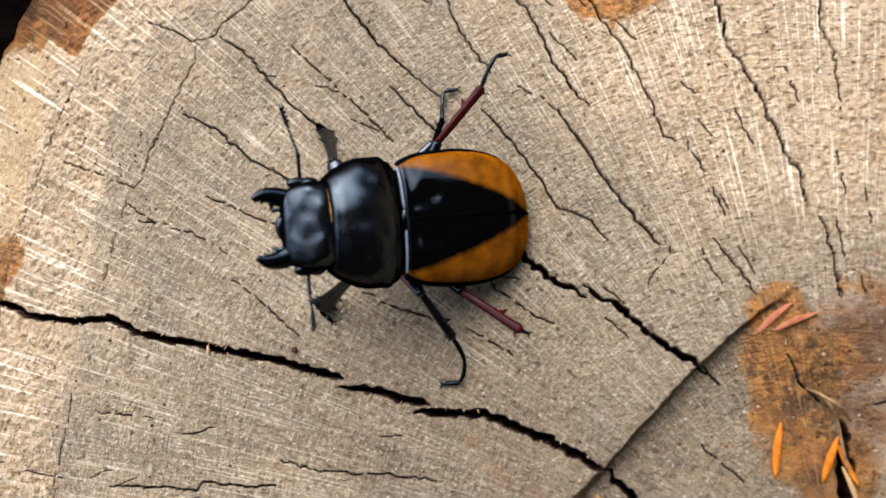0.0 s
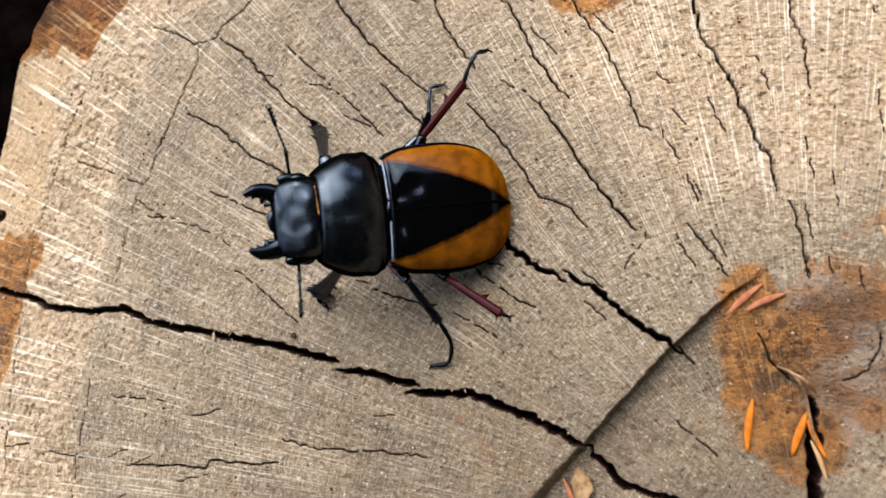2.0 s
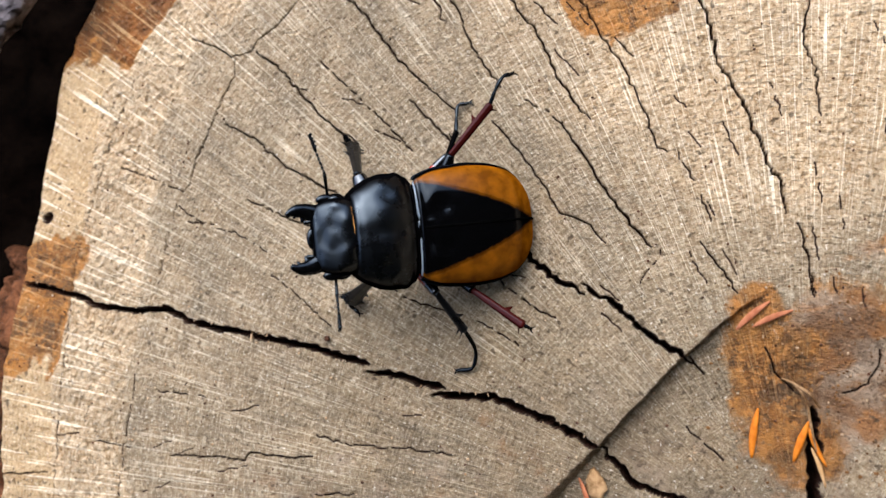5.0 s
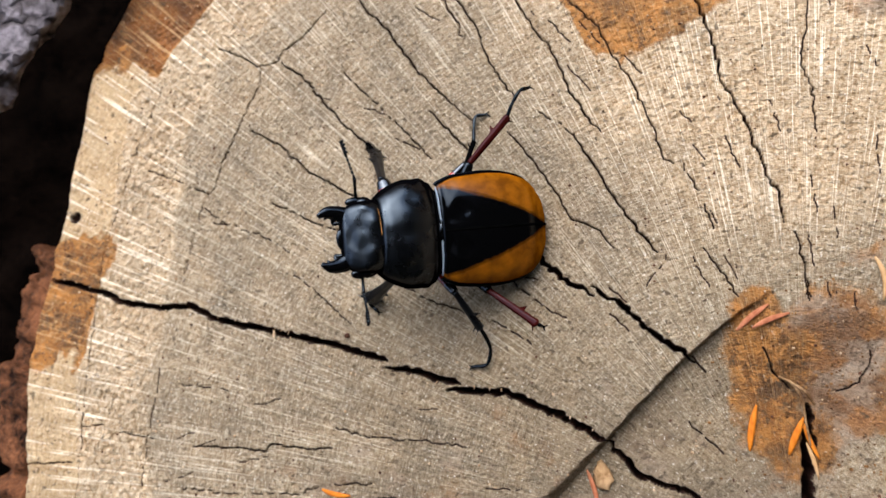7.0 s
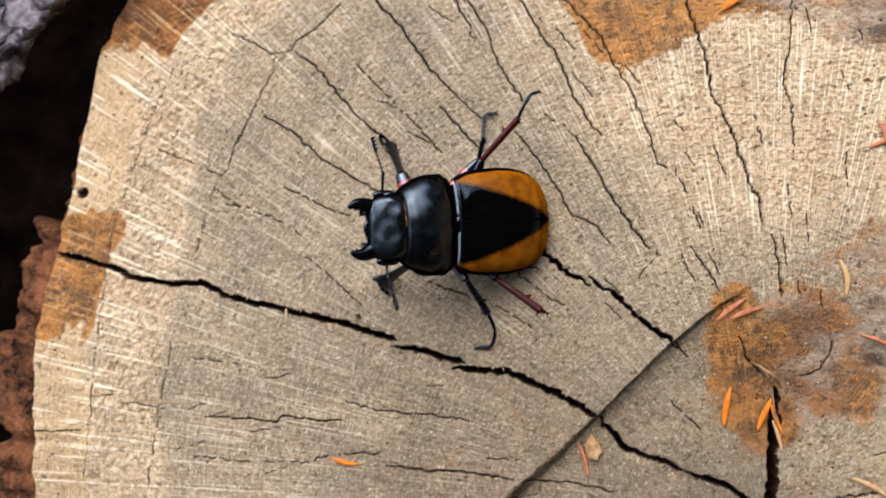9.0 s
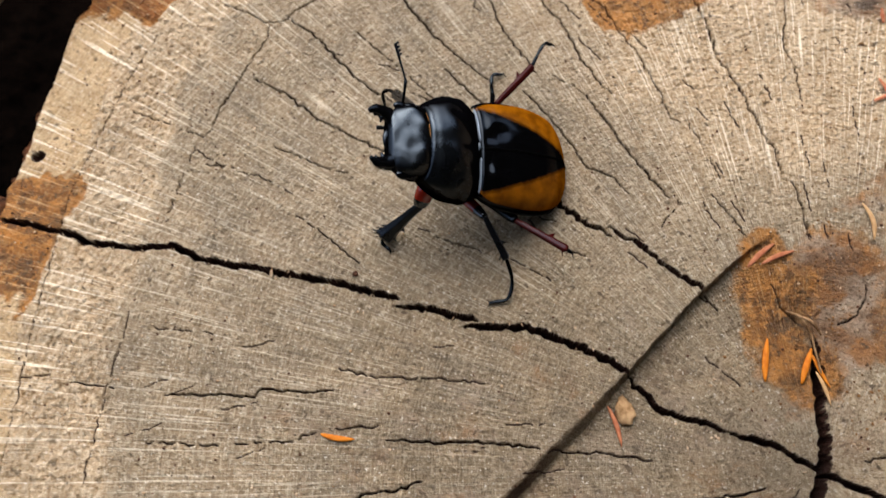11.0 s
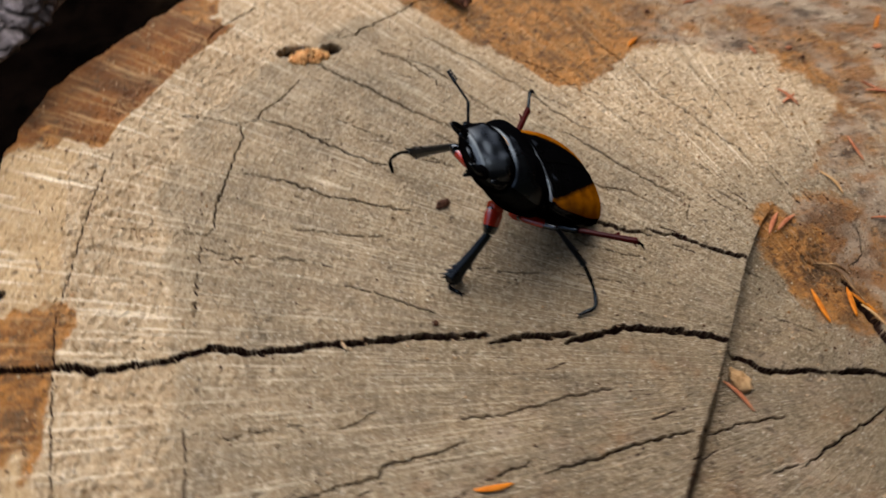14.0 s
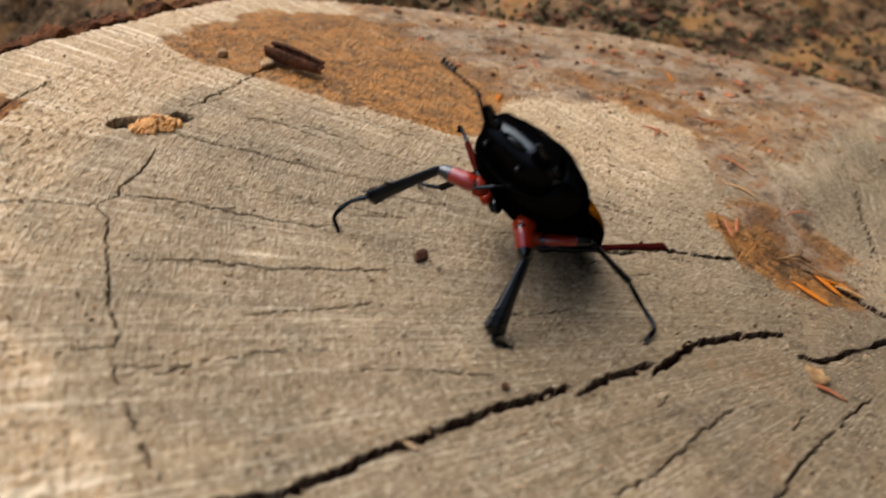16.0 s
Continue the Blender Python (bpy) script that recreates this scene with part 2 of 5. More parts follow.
def soil_material():
    k = Mat("forest_soil", rough=1.0, spec=0.0)
    co = k.coords()
    n = k.math("ADD", k.math("MULTIPLY", k.noise(co, 45, 5, 0.65), 0.7), k.math("MULTIPLY", k.noise(co, 270, 3), 0.3))
    brown = k.mix(k.span(n, 0.40, 0.60), (0.02, 0.013, 0.008), (0.24, 0.155, 0.09))
    brown = k.mix(k.span(k.noise(co, 28, 4, 0.6), 0.52, 0.62, 0.0, 0.75), brown, (0.30, 0.16, 0.06))
    brown = k.mix(k.span(k.noise(co, 22, 4, 0.6), 0.46, 0.38, 0.0, 0.85), brown, (0.016, 0.012, 0.009))
    # near-black tone painted for the shade in the gap beside the stump
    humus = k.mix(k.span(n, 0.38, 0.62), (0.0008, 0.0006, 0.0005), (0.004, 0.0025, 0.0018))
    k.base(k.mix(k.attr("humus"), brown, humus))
    k.bump(n, 1.0, 0.006)
    return k.m


SOIL = soil_material()
NEEDLE = mottled("orange_dry_needle", (0.45, 0.115, 0.008), (0.72, 0.25, 0.025), 90, rough=0.5, bump=0.2, dist=0.0002)
NEEDLE_RED = mottled("reddish_dry_needle", (0.30, 0.09, 0.04), (0.58, 0.24, 0.12), 90, rough=0.5, bump=0.2, dist=0.0002)
NEEDLE_TAN = mottled("tan_dry_needle", (0.40, 0.22, 0.09), (0.62, 0.40, 0.20), 90, rough=0.5, bump=0.2, dist=0.0002)
CHIP = mottled("wood_chip", (0.22, 0.12, 0.05), (0.50, 0.32, 0.16), 200, bump=0.7, dist=0.0006)
DARK_CHIP = mottled("dark_bark_chip", (0.03, 0.015, 0.01), (0.16, 0.07, 0.04), 200, bump=0.7, dist=0.0006)
TWIG = mottled("pale_twig", (0.30, 0.17, 0.08), (0.62, 0.48, 0.32), 200, bump=0.5, dist=0.0003)
TWIG_DARK = mottled("brown_twig", (0.10, 0.05, 0.02), (0.36, 0.22, 0.11), 300, bump=0.5, dist=0.0003)
SAWDUST = mottled("orange_sawdust", (0.60, 0.28, 0.09), (0.88, 0.55, 0.26), 400, bump=0.8, dist=0.0004)
# near-black, for the added unseen screen that holds off sky light
SKY_BLOCK = mottled("dark_sky_block", (0.004, 0.005, 0.003), (0.014, 0.017, 0.010), 3, spec=0.0, bump=0.0)
SOIL_CRUMB = mottled("brown_soil_crumb", (0.05, 0.02, 0.008), (0.34, 0.17, 0.06), 160, bump=0.7, dist=0.0004)
MOSS = mottled("dry_moss", (0.05, 0.045, 0.02), (0.20, 0.17, 0.09), 300, bump=0.8, dist=0.002)


def chitin(name, col, rough=0.12, bump_scale=900, bump=0.04, spec=0.27, ior=1.5, waxy=True):
    k = Mat(name, rough=rough, spec=spec)
    k.b.inputs["Specular Tint"].default_value = (0.68, 0.84, 1.0, 1.0)
    k.b.inputs["IOR"].default_value = ior
    co = k.coords()
    n = k.noise(co, bump_scale, 3)
    k.base(k.mix(k.span(k.noise(co, 120, 3), 0.35, 0.65), col, tuple(c * 1.5 for c in col)))
    gloss = k.span(k.noise(co, 250, 3), 0.3, 0.7, rough * 0.8, rough * 1.35)
    if waxy:
        k.dim_edges(spec)
    k.put(k.b.inputs["Roughness"], gloss)
    k.bump(n, bump, 0.0002)
    return k.m


BLACK = chitin("black_chitin", (0.0012, 0.0012, 0.0015), 0.27, 1500, 0.06, 0.6, 1.6)
LEG_BLACK = chitin("blue_black_leg_chitin", (0.002, 0.002, 0.0024), 0.28, 900, 0.1, 0.3, 1.5, False)
UNDER = chitin("dull_black_underside", (0.0012, 0.0011, 0.0011), 0.3, 900, 0.1, 0.08)
BLACK_GLOSS = chitin("glossy_black_chitin", (0.0014, 0.0014, 0.0016), 0.13, 900, 0.04, 0.5)
RED_LEG = chitin("dark_red_chitin", (0.034, 0.0045, 0.0035), 0.2, 900, 0.04, 0.12)
# pale bluish base colour carries the sky's glint at the waist
SKY_GLINT = chitin("pale_waist_glint", (0.17, 0.205, 0.25), 0.3, 2500, 0.3, 0.7)
HAIR = mottled("golden_fringe", (0.35, 0.14, 0.03), (0.6, 0.3, 0.1), 900, bump=0.3, dist=0.0002)


def elytron_material():
    k = Mat("two_tone_elytron", rough=0.17, spec=0.34)
    k.b.inputs["Specular Tint"].default_value = (0.72, 0.86, 1.0, 1.0)
    co = k.coords()
    f = k.math("ADD", k.attr("pattern"), k.math("MULTIPLY", k.math("SUBTRACT", k.noise(co, 900, 3), 0.5), 0.25))
    amber = k.mix(k.span(k.noise(co, 260, 4), 0.35, 0.65), (0.12, 0.036, 0.0010), (0.27, 0.088, 0.0026))
    k.base(k.mix(k.span(f, 0.3, 0.7), (0.0012, 0.0012, 0.0014), amber))
    k.put(k.b.inputs["Roughness"], k.span(f, 0.3, 0.7, 0.13, 0.34))
    k.dim_edges(k.span(f, 0.3, 0.7, 0.32, 0.14))
    k.bump(k.noise(co, 1500, 3), 0.05, 0.0002)
    return k.m


ELYTRON = elytron_material()


def femur_material():
    k = Mat("black_and_red_thigh", rough=0.2, spec=0.62)
    k.b.inputs["IOR"].default_value = 1.7
    k.b.inputs["Specular Tint"].default_value = (0.78, 0.88, 1.0, 1.0)
    co = k.coords()
    f = k.math("ADD", k.attr("pattern"), k.math("MULTIPLY", k.math("SUBTRACT", k.noise(co, 600, 3), 0.5), 0.3))
    k.base(k.mix(k.span(f, 0.4, 0.6), (0.0016, 0.0015, 0.0017), (0.30, 0.016, 0.005)))
    return k.m


RED_FEMUR = femur_material()
RED_JOINT = chitin("orange_red_joint", (0.22, 0.018, 0.004), 0.25, 900, 0.04, 0.3)


# ---- mesh helpers ----
def mesh_of(name, verts, faces, material, smooth=True):
    me = bpy.data.meshes.new(name)
    me.from_pydata([tuple(v) for v in verts], [], faces)
    me.materials.append(material)
    if smooth:
        me.polygons.foreach_set("use_smooth", [True] * len(me.polygons))
    me.update()
    return me


def thing(name, verts, faces, material, label="", category="", group="", kind="", parent=None, smooth=True):
    ob = new(name, mesh_of(name, verts, faces, material, smooth))
    ob.parent = parent
    return tagged(ob, label, category, group, kind)


def tube(points, radii, n=10, flat=1.0, side=None):
    """Verts and faces of a closed tube through the points; flat squeezes it along its normal."""
    pts = [Vector(p) for p in points]
    verts, faces = [], []
    ref = Vector(side) if side else Vector((0.13, 0.31, 0.94))
    for i, p in enumerate(pts):
        d = (pts[min(i + 1, len(pts) - 1)] - pts[max(i - 1, 0)]).normalized()
        u = d.cross(ref).normalized()
        v = d.cross(u).normalized()
        for j in range(n):
            a = 2 * math.pi * j / n
            verts.append(p + radii[i] * (math.cos(a) * u + math.sin(a) * v * flat))
    for i in range(len(pts) - 1):
        for j in range(n):
            faces.append((i * n + j, i * n + (j + 1) % n, (i + 1) * n + (j + 1) % n, (i + 1) * n + j))
    faces.append(tuple(range(n))[::-1])
    faces.append(tuple((len(pts) - 1) * n + j for j in range(n)))
    return verts, faces


def smooth_line(points, radii, steps=4):
    """A Catmull-Rom line through the points, with radii between."""
    p = [Vector(a) for a in points]
    out, rr = [], []
    for i in range(len(p) - 1):
        a, b, c, d = p[max(i - 1, 0)], p[i], p[i + 1], p[min(i + 2, len(p) - 1)]
        for s in range(steps):
            t = s / steps
            out.append(0.5 * (2 * b + (c - a) * t + (2 * a - 5 * b + 4 * c - d) * t * t + (3 * b - a - 3 * c + d) * t ** 3))
            rr.append(radii[i] * (1 - t) + radii[i + 1] * t)
    return out + [p[-1]], rr + [radii[-1]]


def joined(parts):
    verts, faces = [], []
    for v, f in parts:
        o = len(verts)
        verts += list(v)
        faces += [tuple(i + o for i in q) for q in f]
    return verts, faces


def ball(centre, size, nu=14, nv=9, rough=0.0, seed=0):
    c = Vector(centre)
    verts, faces = [], []
    for i in range(nv + 1):
        th = math.pi * i / nv
        for j in range(nu):
            ph = 2 * math.pi * j / nu
            d = Vector((math.sin(th) * math.cos(ph), math.sin(th) * math.sin(ph), math.cos(th)))
            k = 1 + rough * noise.noise(d * 2.3 + Vector((seed * 7.1, seed, 0)))
            verts.append(c + Vector((d.x * size[0], d.y * size[1], d.z * size[2])) * k)
    for i in range(nv):
        for j in range(nu):
            faces.append((i * nu + j, (i + 1) * nu + j, (i + 1) * nu + (j + 1) % nu, i * nu + (j + 1) % nu))
    return verts, faces


def value_noise(x, y, seed):
    """Smooth lattice noise in -1..1 on arrays."""
    xi, yi = np.floor(x).astype(np.int64), np.floor(y).astype(np.int64)
    fx, fy = x - xi, y - yi
    fx, fy = fx * fx * (3 - 2 * fx), fy * fy * (3 - 2 * fy)

    def at(a, b):
        h = (a * 374761393 + b * 668265263 + seed * 974711) & 0x7FFFFFFF
        h = ((h ^ (h >> 13)) * 1274126177) & 0x7FFFFFFF
        return ((h ^ (h >> 16)) & 0xFFFF) / 32767.5 - 1

    return (at(xi, yi) * (1 - fx) + at(xi + 1, yi) * fx) * (1 - fy) + (at(xi, yi + 1) * (1 - fx) + at(xi + 1, yi + 1) * fx) * fy


def ramp(v, a, b):
    t = np.clip((v - a) / (b - a), 0, 1)
    return t * t * (3 - 2 * t)


# ---- the stump, in millimetres round the place below the beetle ----
RIM_ANGLE = (0, 18, 45, 68, 85, 100, 114, 123, 141, 147, 156, 162, 170, 179, 200, 260, 320, 360)
RIM = (205, 205, 190, 188, 203, 220, 218, 222, 228, 224, 211, 206, 203.5, 198, 190, 185, 195, 205)
STEP_X = (-60, -6, 11.3, 29.6, 47.5, 57, 64.7, 72.3, 79.7, 86.7, 96, 130, 200, 300)
STEP_Y = (-132, -77.6, -60, -42.7, -24.1, -15.5, -9.2, -1.2, 3.9, 6.9, 9.8, 14, 30, 60)


def level(x, y):
    """Height of the sawn surface: a plateau, and a lower cut beyond the saw step."""
    line = np.interp(x, STEP_X, STEP_Y) + 0.35 * value_noise(x / 2.1, y / 2.1, 5) + 1.2 * value_noise(x / 9, y / 9, 6) * (x > 60)
    soft = 0.5 + 4.5 * ramp(-x, -42, -8) + 2.5 * ramp(x, 57, 70) + 20 * ramp(x, 80, 100)
    below = ramp(line - y, 0.0, 1.0 * soft)
    return -below * (1.5 + 3.4 * (1 - ramp(y, -14, 6))) * (1 - 0.88 * ramp(x, 51, 67) * ramp(y, -33, -13))


# cracks: half-width, depth, points
CRACKS = [
    (0.95, 9, [(-126, -3.6), (-114, -5.9), (-105.8, -7.7), (-100, -10.4), (-88, -11.9), (-78.5, -11.2), (-70.4, -14.9), (-53, -18), (-37, -21), (-21, -25)], 0.28),
    (1.0, 9, [(-21.5, -26.4), (-14.8, -27.4), (-5.7, -29.4), (-2.5, -30.2)], 0.35),
    (1.0, 9, [(-5, -31.5), (1.8, -31.6), (9, -32), (14.8, -33.9), (23.3, -37.6), (30.5, -41.4)], 0.4),
    (0.8, 8, [(31, -42), (35, -45.3), (36.8, -48.4), (41.4, -50.1), (48.8, -52.3), (51.8, -53.8)], 0.5),
    (0.8, 8, [(52.5, -54.2), (56, -54.9), (62.3, -56.6), (69, -60.9), (72, -62.6), (79.4, -65.5), (90, -71.3), (98, -74.9), (130, -90), (170, -104)], 0.25),
    (1.75, 10, [(72.8, -32.4), (73.2, -40), (72.3, -49.7), (72.2, -55), (71.5, -60.5), (70.3, -63), (68, -69), (66.5, -76.3)], 0.5),
    (0.6, 7, [(69.3, -74), (67.5, -82), (65, -100), (63, -125)], 0.7),
    (0.4, 5, [(95, -47.3), (107, -40), (117.4, -35.4), (140, -24)], 0.5),
    (0.4, 5, [(79.6, -59.6), (90, -56.6), (105, -54.9), (135, -53)], 0.4),
    (0.15, 2, [(88, -62), (102, -63.6)], 0.3),
    (0.25, 3, [(79.7, -72.4), (82, -77.4), (83.6, -83.3), (90, -100)], 0.3),
    (0.4, 5, [(25.8, -70.7), (31.4, -70.3)], 0.5),
    (0.45, 5, [(32.4, -71.1), (42.9, -68.5), (58.8, -65.3)], 0.5),
    (0.4, 5, [(65.8, -65.7), (57.3, -71.3), (50.8, -77.4), (47.6, -80.6), (36, -93)], 0.5),
    (0.3, 4, [(13.2, -58.8), (24.5, -58.7), (35.7, -60)], 0.4),
    (0.3, 4, [(50, -22.5), (52.9, -26.3)], 0.4),
    (0.12, 2, [(47.9, -36.5), (55.9, -43.6)], 0.3),
    (0.3, 4, [(64.6, -20.6), (67.1, -26.7), (69.7, -29.3)], 0.3),
    (0.2, 3, [(78, -30.2), (83, -27.9), (85, -23.8), (85.4, -19.8)], 0.3),
    (0.32, 5, [(-2, 82), (9.1, 67.2), (13.1, 60.7), (19.3, 51), (22.3, 44.7), (23.9, 40), (27.6, 33.9), (31.2, 29.3)], 0.4),
    (0.3, 4, [(-17, 77.6), (-4.8, 67.2), (0.2, 59.7), (1.9, 54.9), (3.5, 50), (6.7, 45.2), (10.7, 38.9)], 0.4),
    (0.22, 3, [(21.2, 66.5), (30.1, 56.7), (33.8, 48.8), (37.5, 42.6), (39.6, 38.1), (43.2, 29.1), (45.3, 21.7), (47.3, 20.6)], 0.35),
    (0.2, 3, [(49.4, 20.3), (51.4, 15.9), (53.4, 11.6), (55.4, 5.3)], 0.35),
    (0.5, 5, [(51, 68), (53.5, 59.5), (56.2, 51.1), (57.6, 45.1), (58.2, 39.2), (62.2, 31.8), (64.8, 23.1), (67.3, 16), (69.2, 11.8), (69.8, 6.2)], 0.4),
    (0.35, 4, [(71.8, 4.3), (72.6, -0.5), (73.6, -4.6), (74, -10.8)], 0.35),
    (0.22, 3, [(77.5, 72), (77.2, 63.7), (76.4, 50.5), (74.9, 42.5), (76.8, 35.9), (77.3, 25.9)], 0.4),
    (0.2, 3, [(14.4, 36.5), (21.9, 31.7), (25, 28.4)], 0.35),
    (0.42, 5, [(25, 29), (25.6, 27.2), (30.7, 18.9), (34.3, 13.1), (37.8, 7.3), (43.3, 0.2)], 0.35),
    (0.22, 3, [(8.6, 31.2), (14.8, 23.5), (20.8, 14.5), (23.8, 8.7), (29.5, 6.5), (33.7, 1.5)], 0.3),
    (0.6, 6, [(12, 5), (17.5, -1.6), (22.6, -5.9), (29, -9.5)], 0.5),
    (0.62, 6, [(28.6, -7.2), (35.3, -12), (42.1, -18.1), (50.8, -24.2)], 0.5),
    (0.15, 2, [(45.4, -0.5), (40.7, -7.6)], 0.3),
    (0.22, 3, [(53, 1), (55.4, -2.4), (58, -6.5), (59.9, -9.9)], 0.3),
    (0.42, 5, [(-37, 77), (-30.6, 68.7), (-23.6, 60.9), (-15.1, 49.2), (-6.9, 40.2)], 0.4),
    (0.2, 3, [(-6.9, 40.2), (1, 33.7)], 0.3),
    (0.3, 4, [(-11.5, 37.9), (-0.2, 26)], 0.3),
    (0.45, 5, [(-55.2, 56.1), (-47.9, 50.4), (-40.7, 42), (-33.7, 34.5), (-25.3, 28.7)], 0.4),
    (0.25, 4, [(-42.3, 68.6), (-48.7, 62.2), (-55.3, 58.3), (-56, 56.1), (-62, 54.9), (-66.6, 57.9), (-75, 61.8)], 0.4),
    (0.25, 3.5, [(-61.1, 54.3), (-60.8, 50.1), (-64.6, 42.7), (-68.3, 34.4), (-71.3, 27.8), (-73.3, 20.4), (-75, 18.8)], 0.4),
    (0.2, 3, [(-75, 19.3), (-86.1, 23.9), (-95.5, 27.4)], 0.4),
    (0.15, 2, [(-76.5, 16.4), (-78.5, 8.2), (-81, -5)], 0.4),
    (0.36, 5, [(-63.3, 36.8), (-53.5, 31.7), (-46.3, 25.1), (-39.4, 21), (-26.1, 13.8)], 0.4),
    (0.2, 3, [(-57.5, 17.1), (-48.8, 13.1), (-42, 9.9), (-35.4, 8.1)], 0.35),
    (0.2, 3, [(-38, 52.5), (-30.1, 44.9), (-20.8, 35.8), (-10.9, 25.4)], 0.3),
    (0.15, 2, [(-76.4, 15.5), (-67.3, 9.8), (-58.6, 7.9), (-48.1, 2)], 0.35),
    (0.18, 2.5, [(-47.7, -3.5), (-41.8, -7.2), (-37.5, -11), (-30.8, -16.1)], 0.3),
    (0.2, 3, [(-79.3, -32.5), (-68.9, -32.8), (-64.6, -33.8)], 0.3),
    (0.18, 2.5, [(-61.1, -36.7), (-53.7, -36.3), (-49.7, -35.2)], 0.4),
    (0.2, 3, [(-97.4, -45.4), (-86.6, -46.8)], 0.3),
    (0.15, 2.5, [(-110.1, -44.5), (-102.9, -43.8)], 0.3),
    (0.34, 5, [(-74.4, -48), (-61, -47.8), (-52.8, -48.2), (-51.3, -46.6), (-41.6, -47.1), (-34.6, -46.6)], 0.25),
    (0.25, 3, [(-129.3, -55.7), (-112.7, -54.3)], 0.35),
    (0.2, 3, [(-76.9, -58.8), (-66.8, -59.1), (-44.1, -58.2), (-37.9, -56)], 0.4),
    (0.25, 3, [(-33.3, -55.2), (-24.1, -54.3)], 0.3),
    (0.4, 5, [(-22.4, -57.3), (-10.4, -57.8), (1.2, -57.4), (11.2, -58.5)], 0.35),
    (0.18, 2.5, [(-34.1, -41.5), (-26.2, -43.5), (-11, -43.8), (-0.7, -44.6)], 0.35),
    (0.2, 3, [(-17, -7), (-9.4, -10.7), (-0.3, -13.7)], 0.35),
    (0.2, 3, [(9.7, -5.4), (17.1, -11.8), (22.8, -14.5)], 0.35),
    (0.18, 2.5, [(5.6, -15), (15.9, -21.1)], 0.3),
    (0.4, 5, [(-45, -75), (-31.4, -70.7), (-25.6, -68.9), (-18.5, -67.4), (-13.8, -65.9)], 0.4),
    (0.5, 5, [(-30.5, 87.5), (-24.6, 85.4), (-16.3, 88.8), (-7.3, 93.1), (1.2, 98.2), (8, 101)], 0.7),
    (0.35, 2.5, [(-17.2, 77.6), (-9.6, 70.3), (-3.1, 57.2)], 0.7),
    (0.4, 3, [(-66, 92), (-58, 99), (-47, 106)], 0.5),
    (0.14, 1.0, [(-93, 52), (-98.5, 38.5), (-104.6, 16.4), (-108, 4.7), (-109.6, -18), (-110, -36), (-110, -68)], 0.2),
    (0.12, 0.8, [(-86, -28), (-88, -45), (-90, -70)], 0.3),
]


def axis(lo, hi, dense_lo, dense_hi, fine):
    """Coordinates with a fine middle and a coarser outside."""
    mid = np.arange(dense_lo, dense_hi, fine)
    out = [hi - (hi - dense_hi) * (1 - s) ** 1.0 for s in np.linspace(0, 1, int((hi - dense_hi) / 1.6) + 2)]
    inn = np.linspace(lo, dense_lo, int((dense_lo - lo) / 1.6) + 2)[:-1]
    return np.concatenate([inn, mid, np.array(out)])


def rim_distance(x, y):
    """Millimetres outside the sawn rim (inside: minus)."""
    px, py = x - PITH[0] * 1000, y - PITH[1] * 1000
    ang = np.degrees(np.arctan2(py, px)) % 360
    r = np.interp(ang, RIM_ANGLE, RIM)
    return np.hypot(px, py) - r - 0.7 * value_noise(ang * 0.8, ang * 0 + 3, 8) - 0.15 * value_noise(ang * 4, ang * 0 + 9, 9)


def blob(x, y, cx, cy, ax, ay, turn):
    """Soft ellipse: 1 inside, 0 outside."""
    c, s = math.cos(radians(turn)), math.sin(radians(turn))
    u, v = (x - cx) * c + (y - cy) * s, -(x - cx) * s + (y - cy) * c
    return np.clip(1.5 - np.sqrt((u / ax) ** 2 + (v / ay) ** 2), 0, 1)


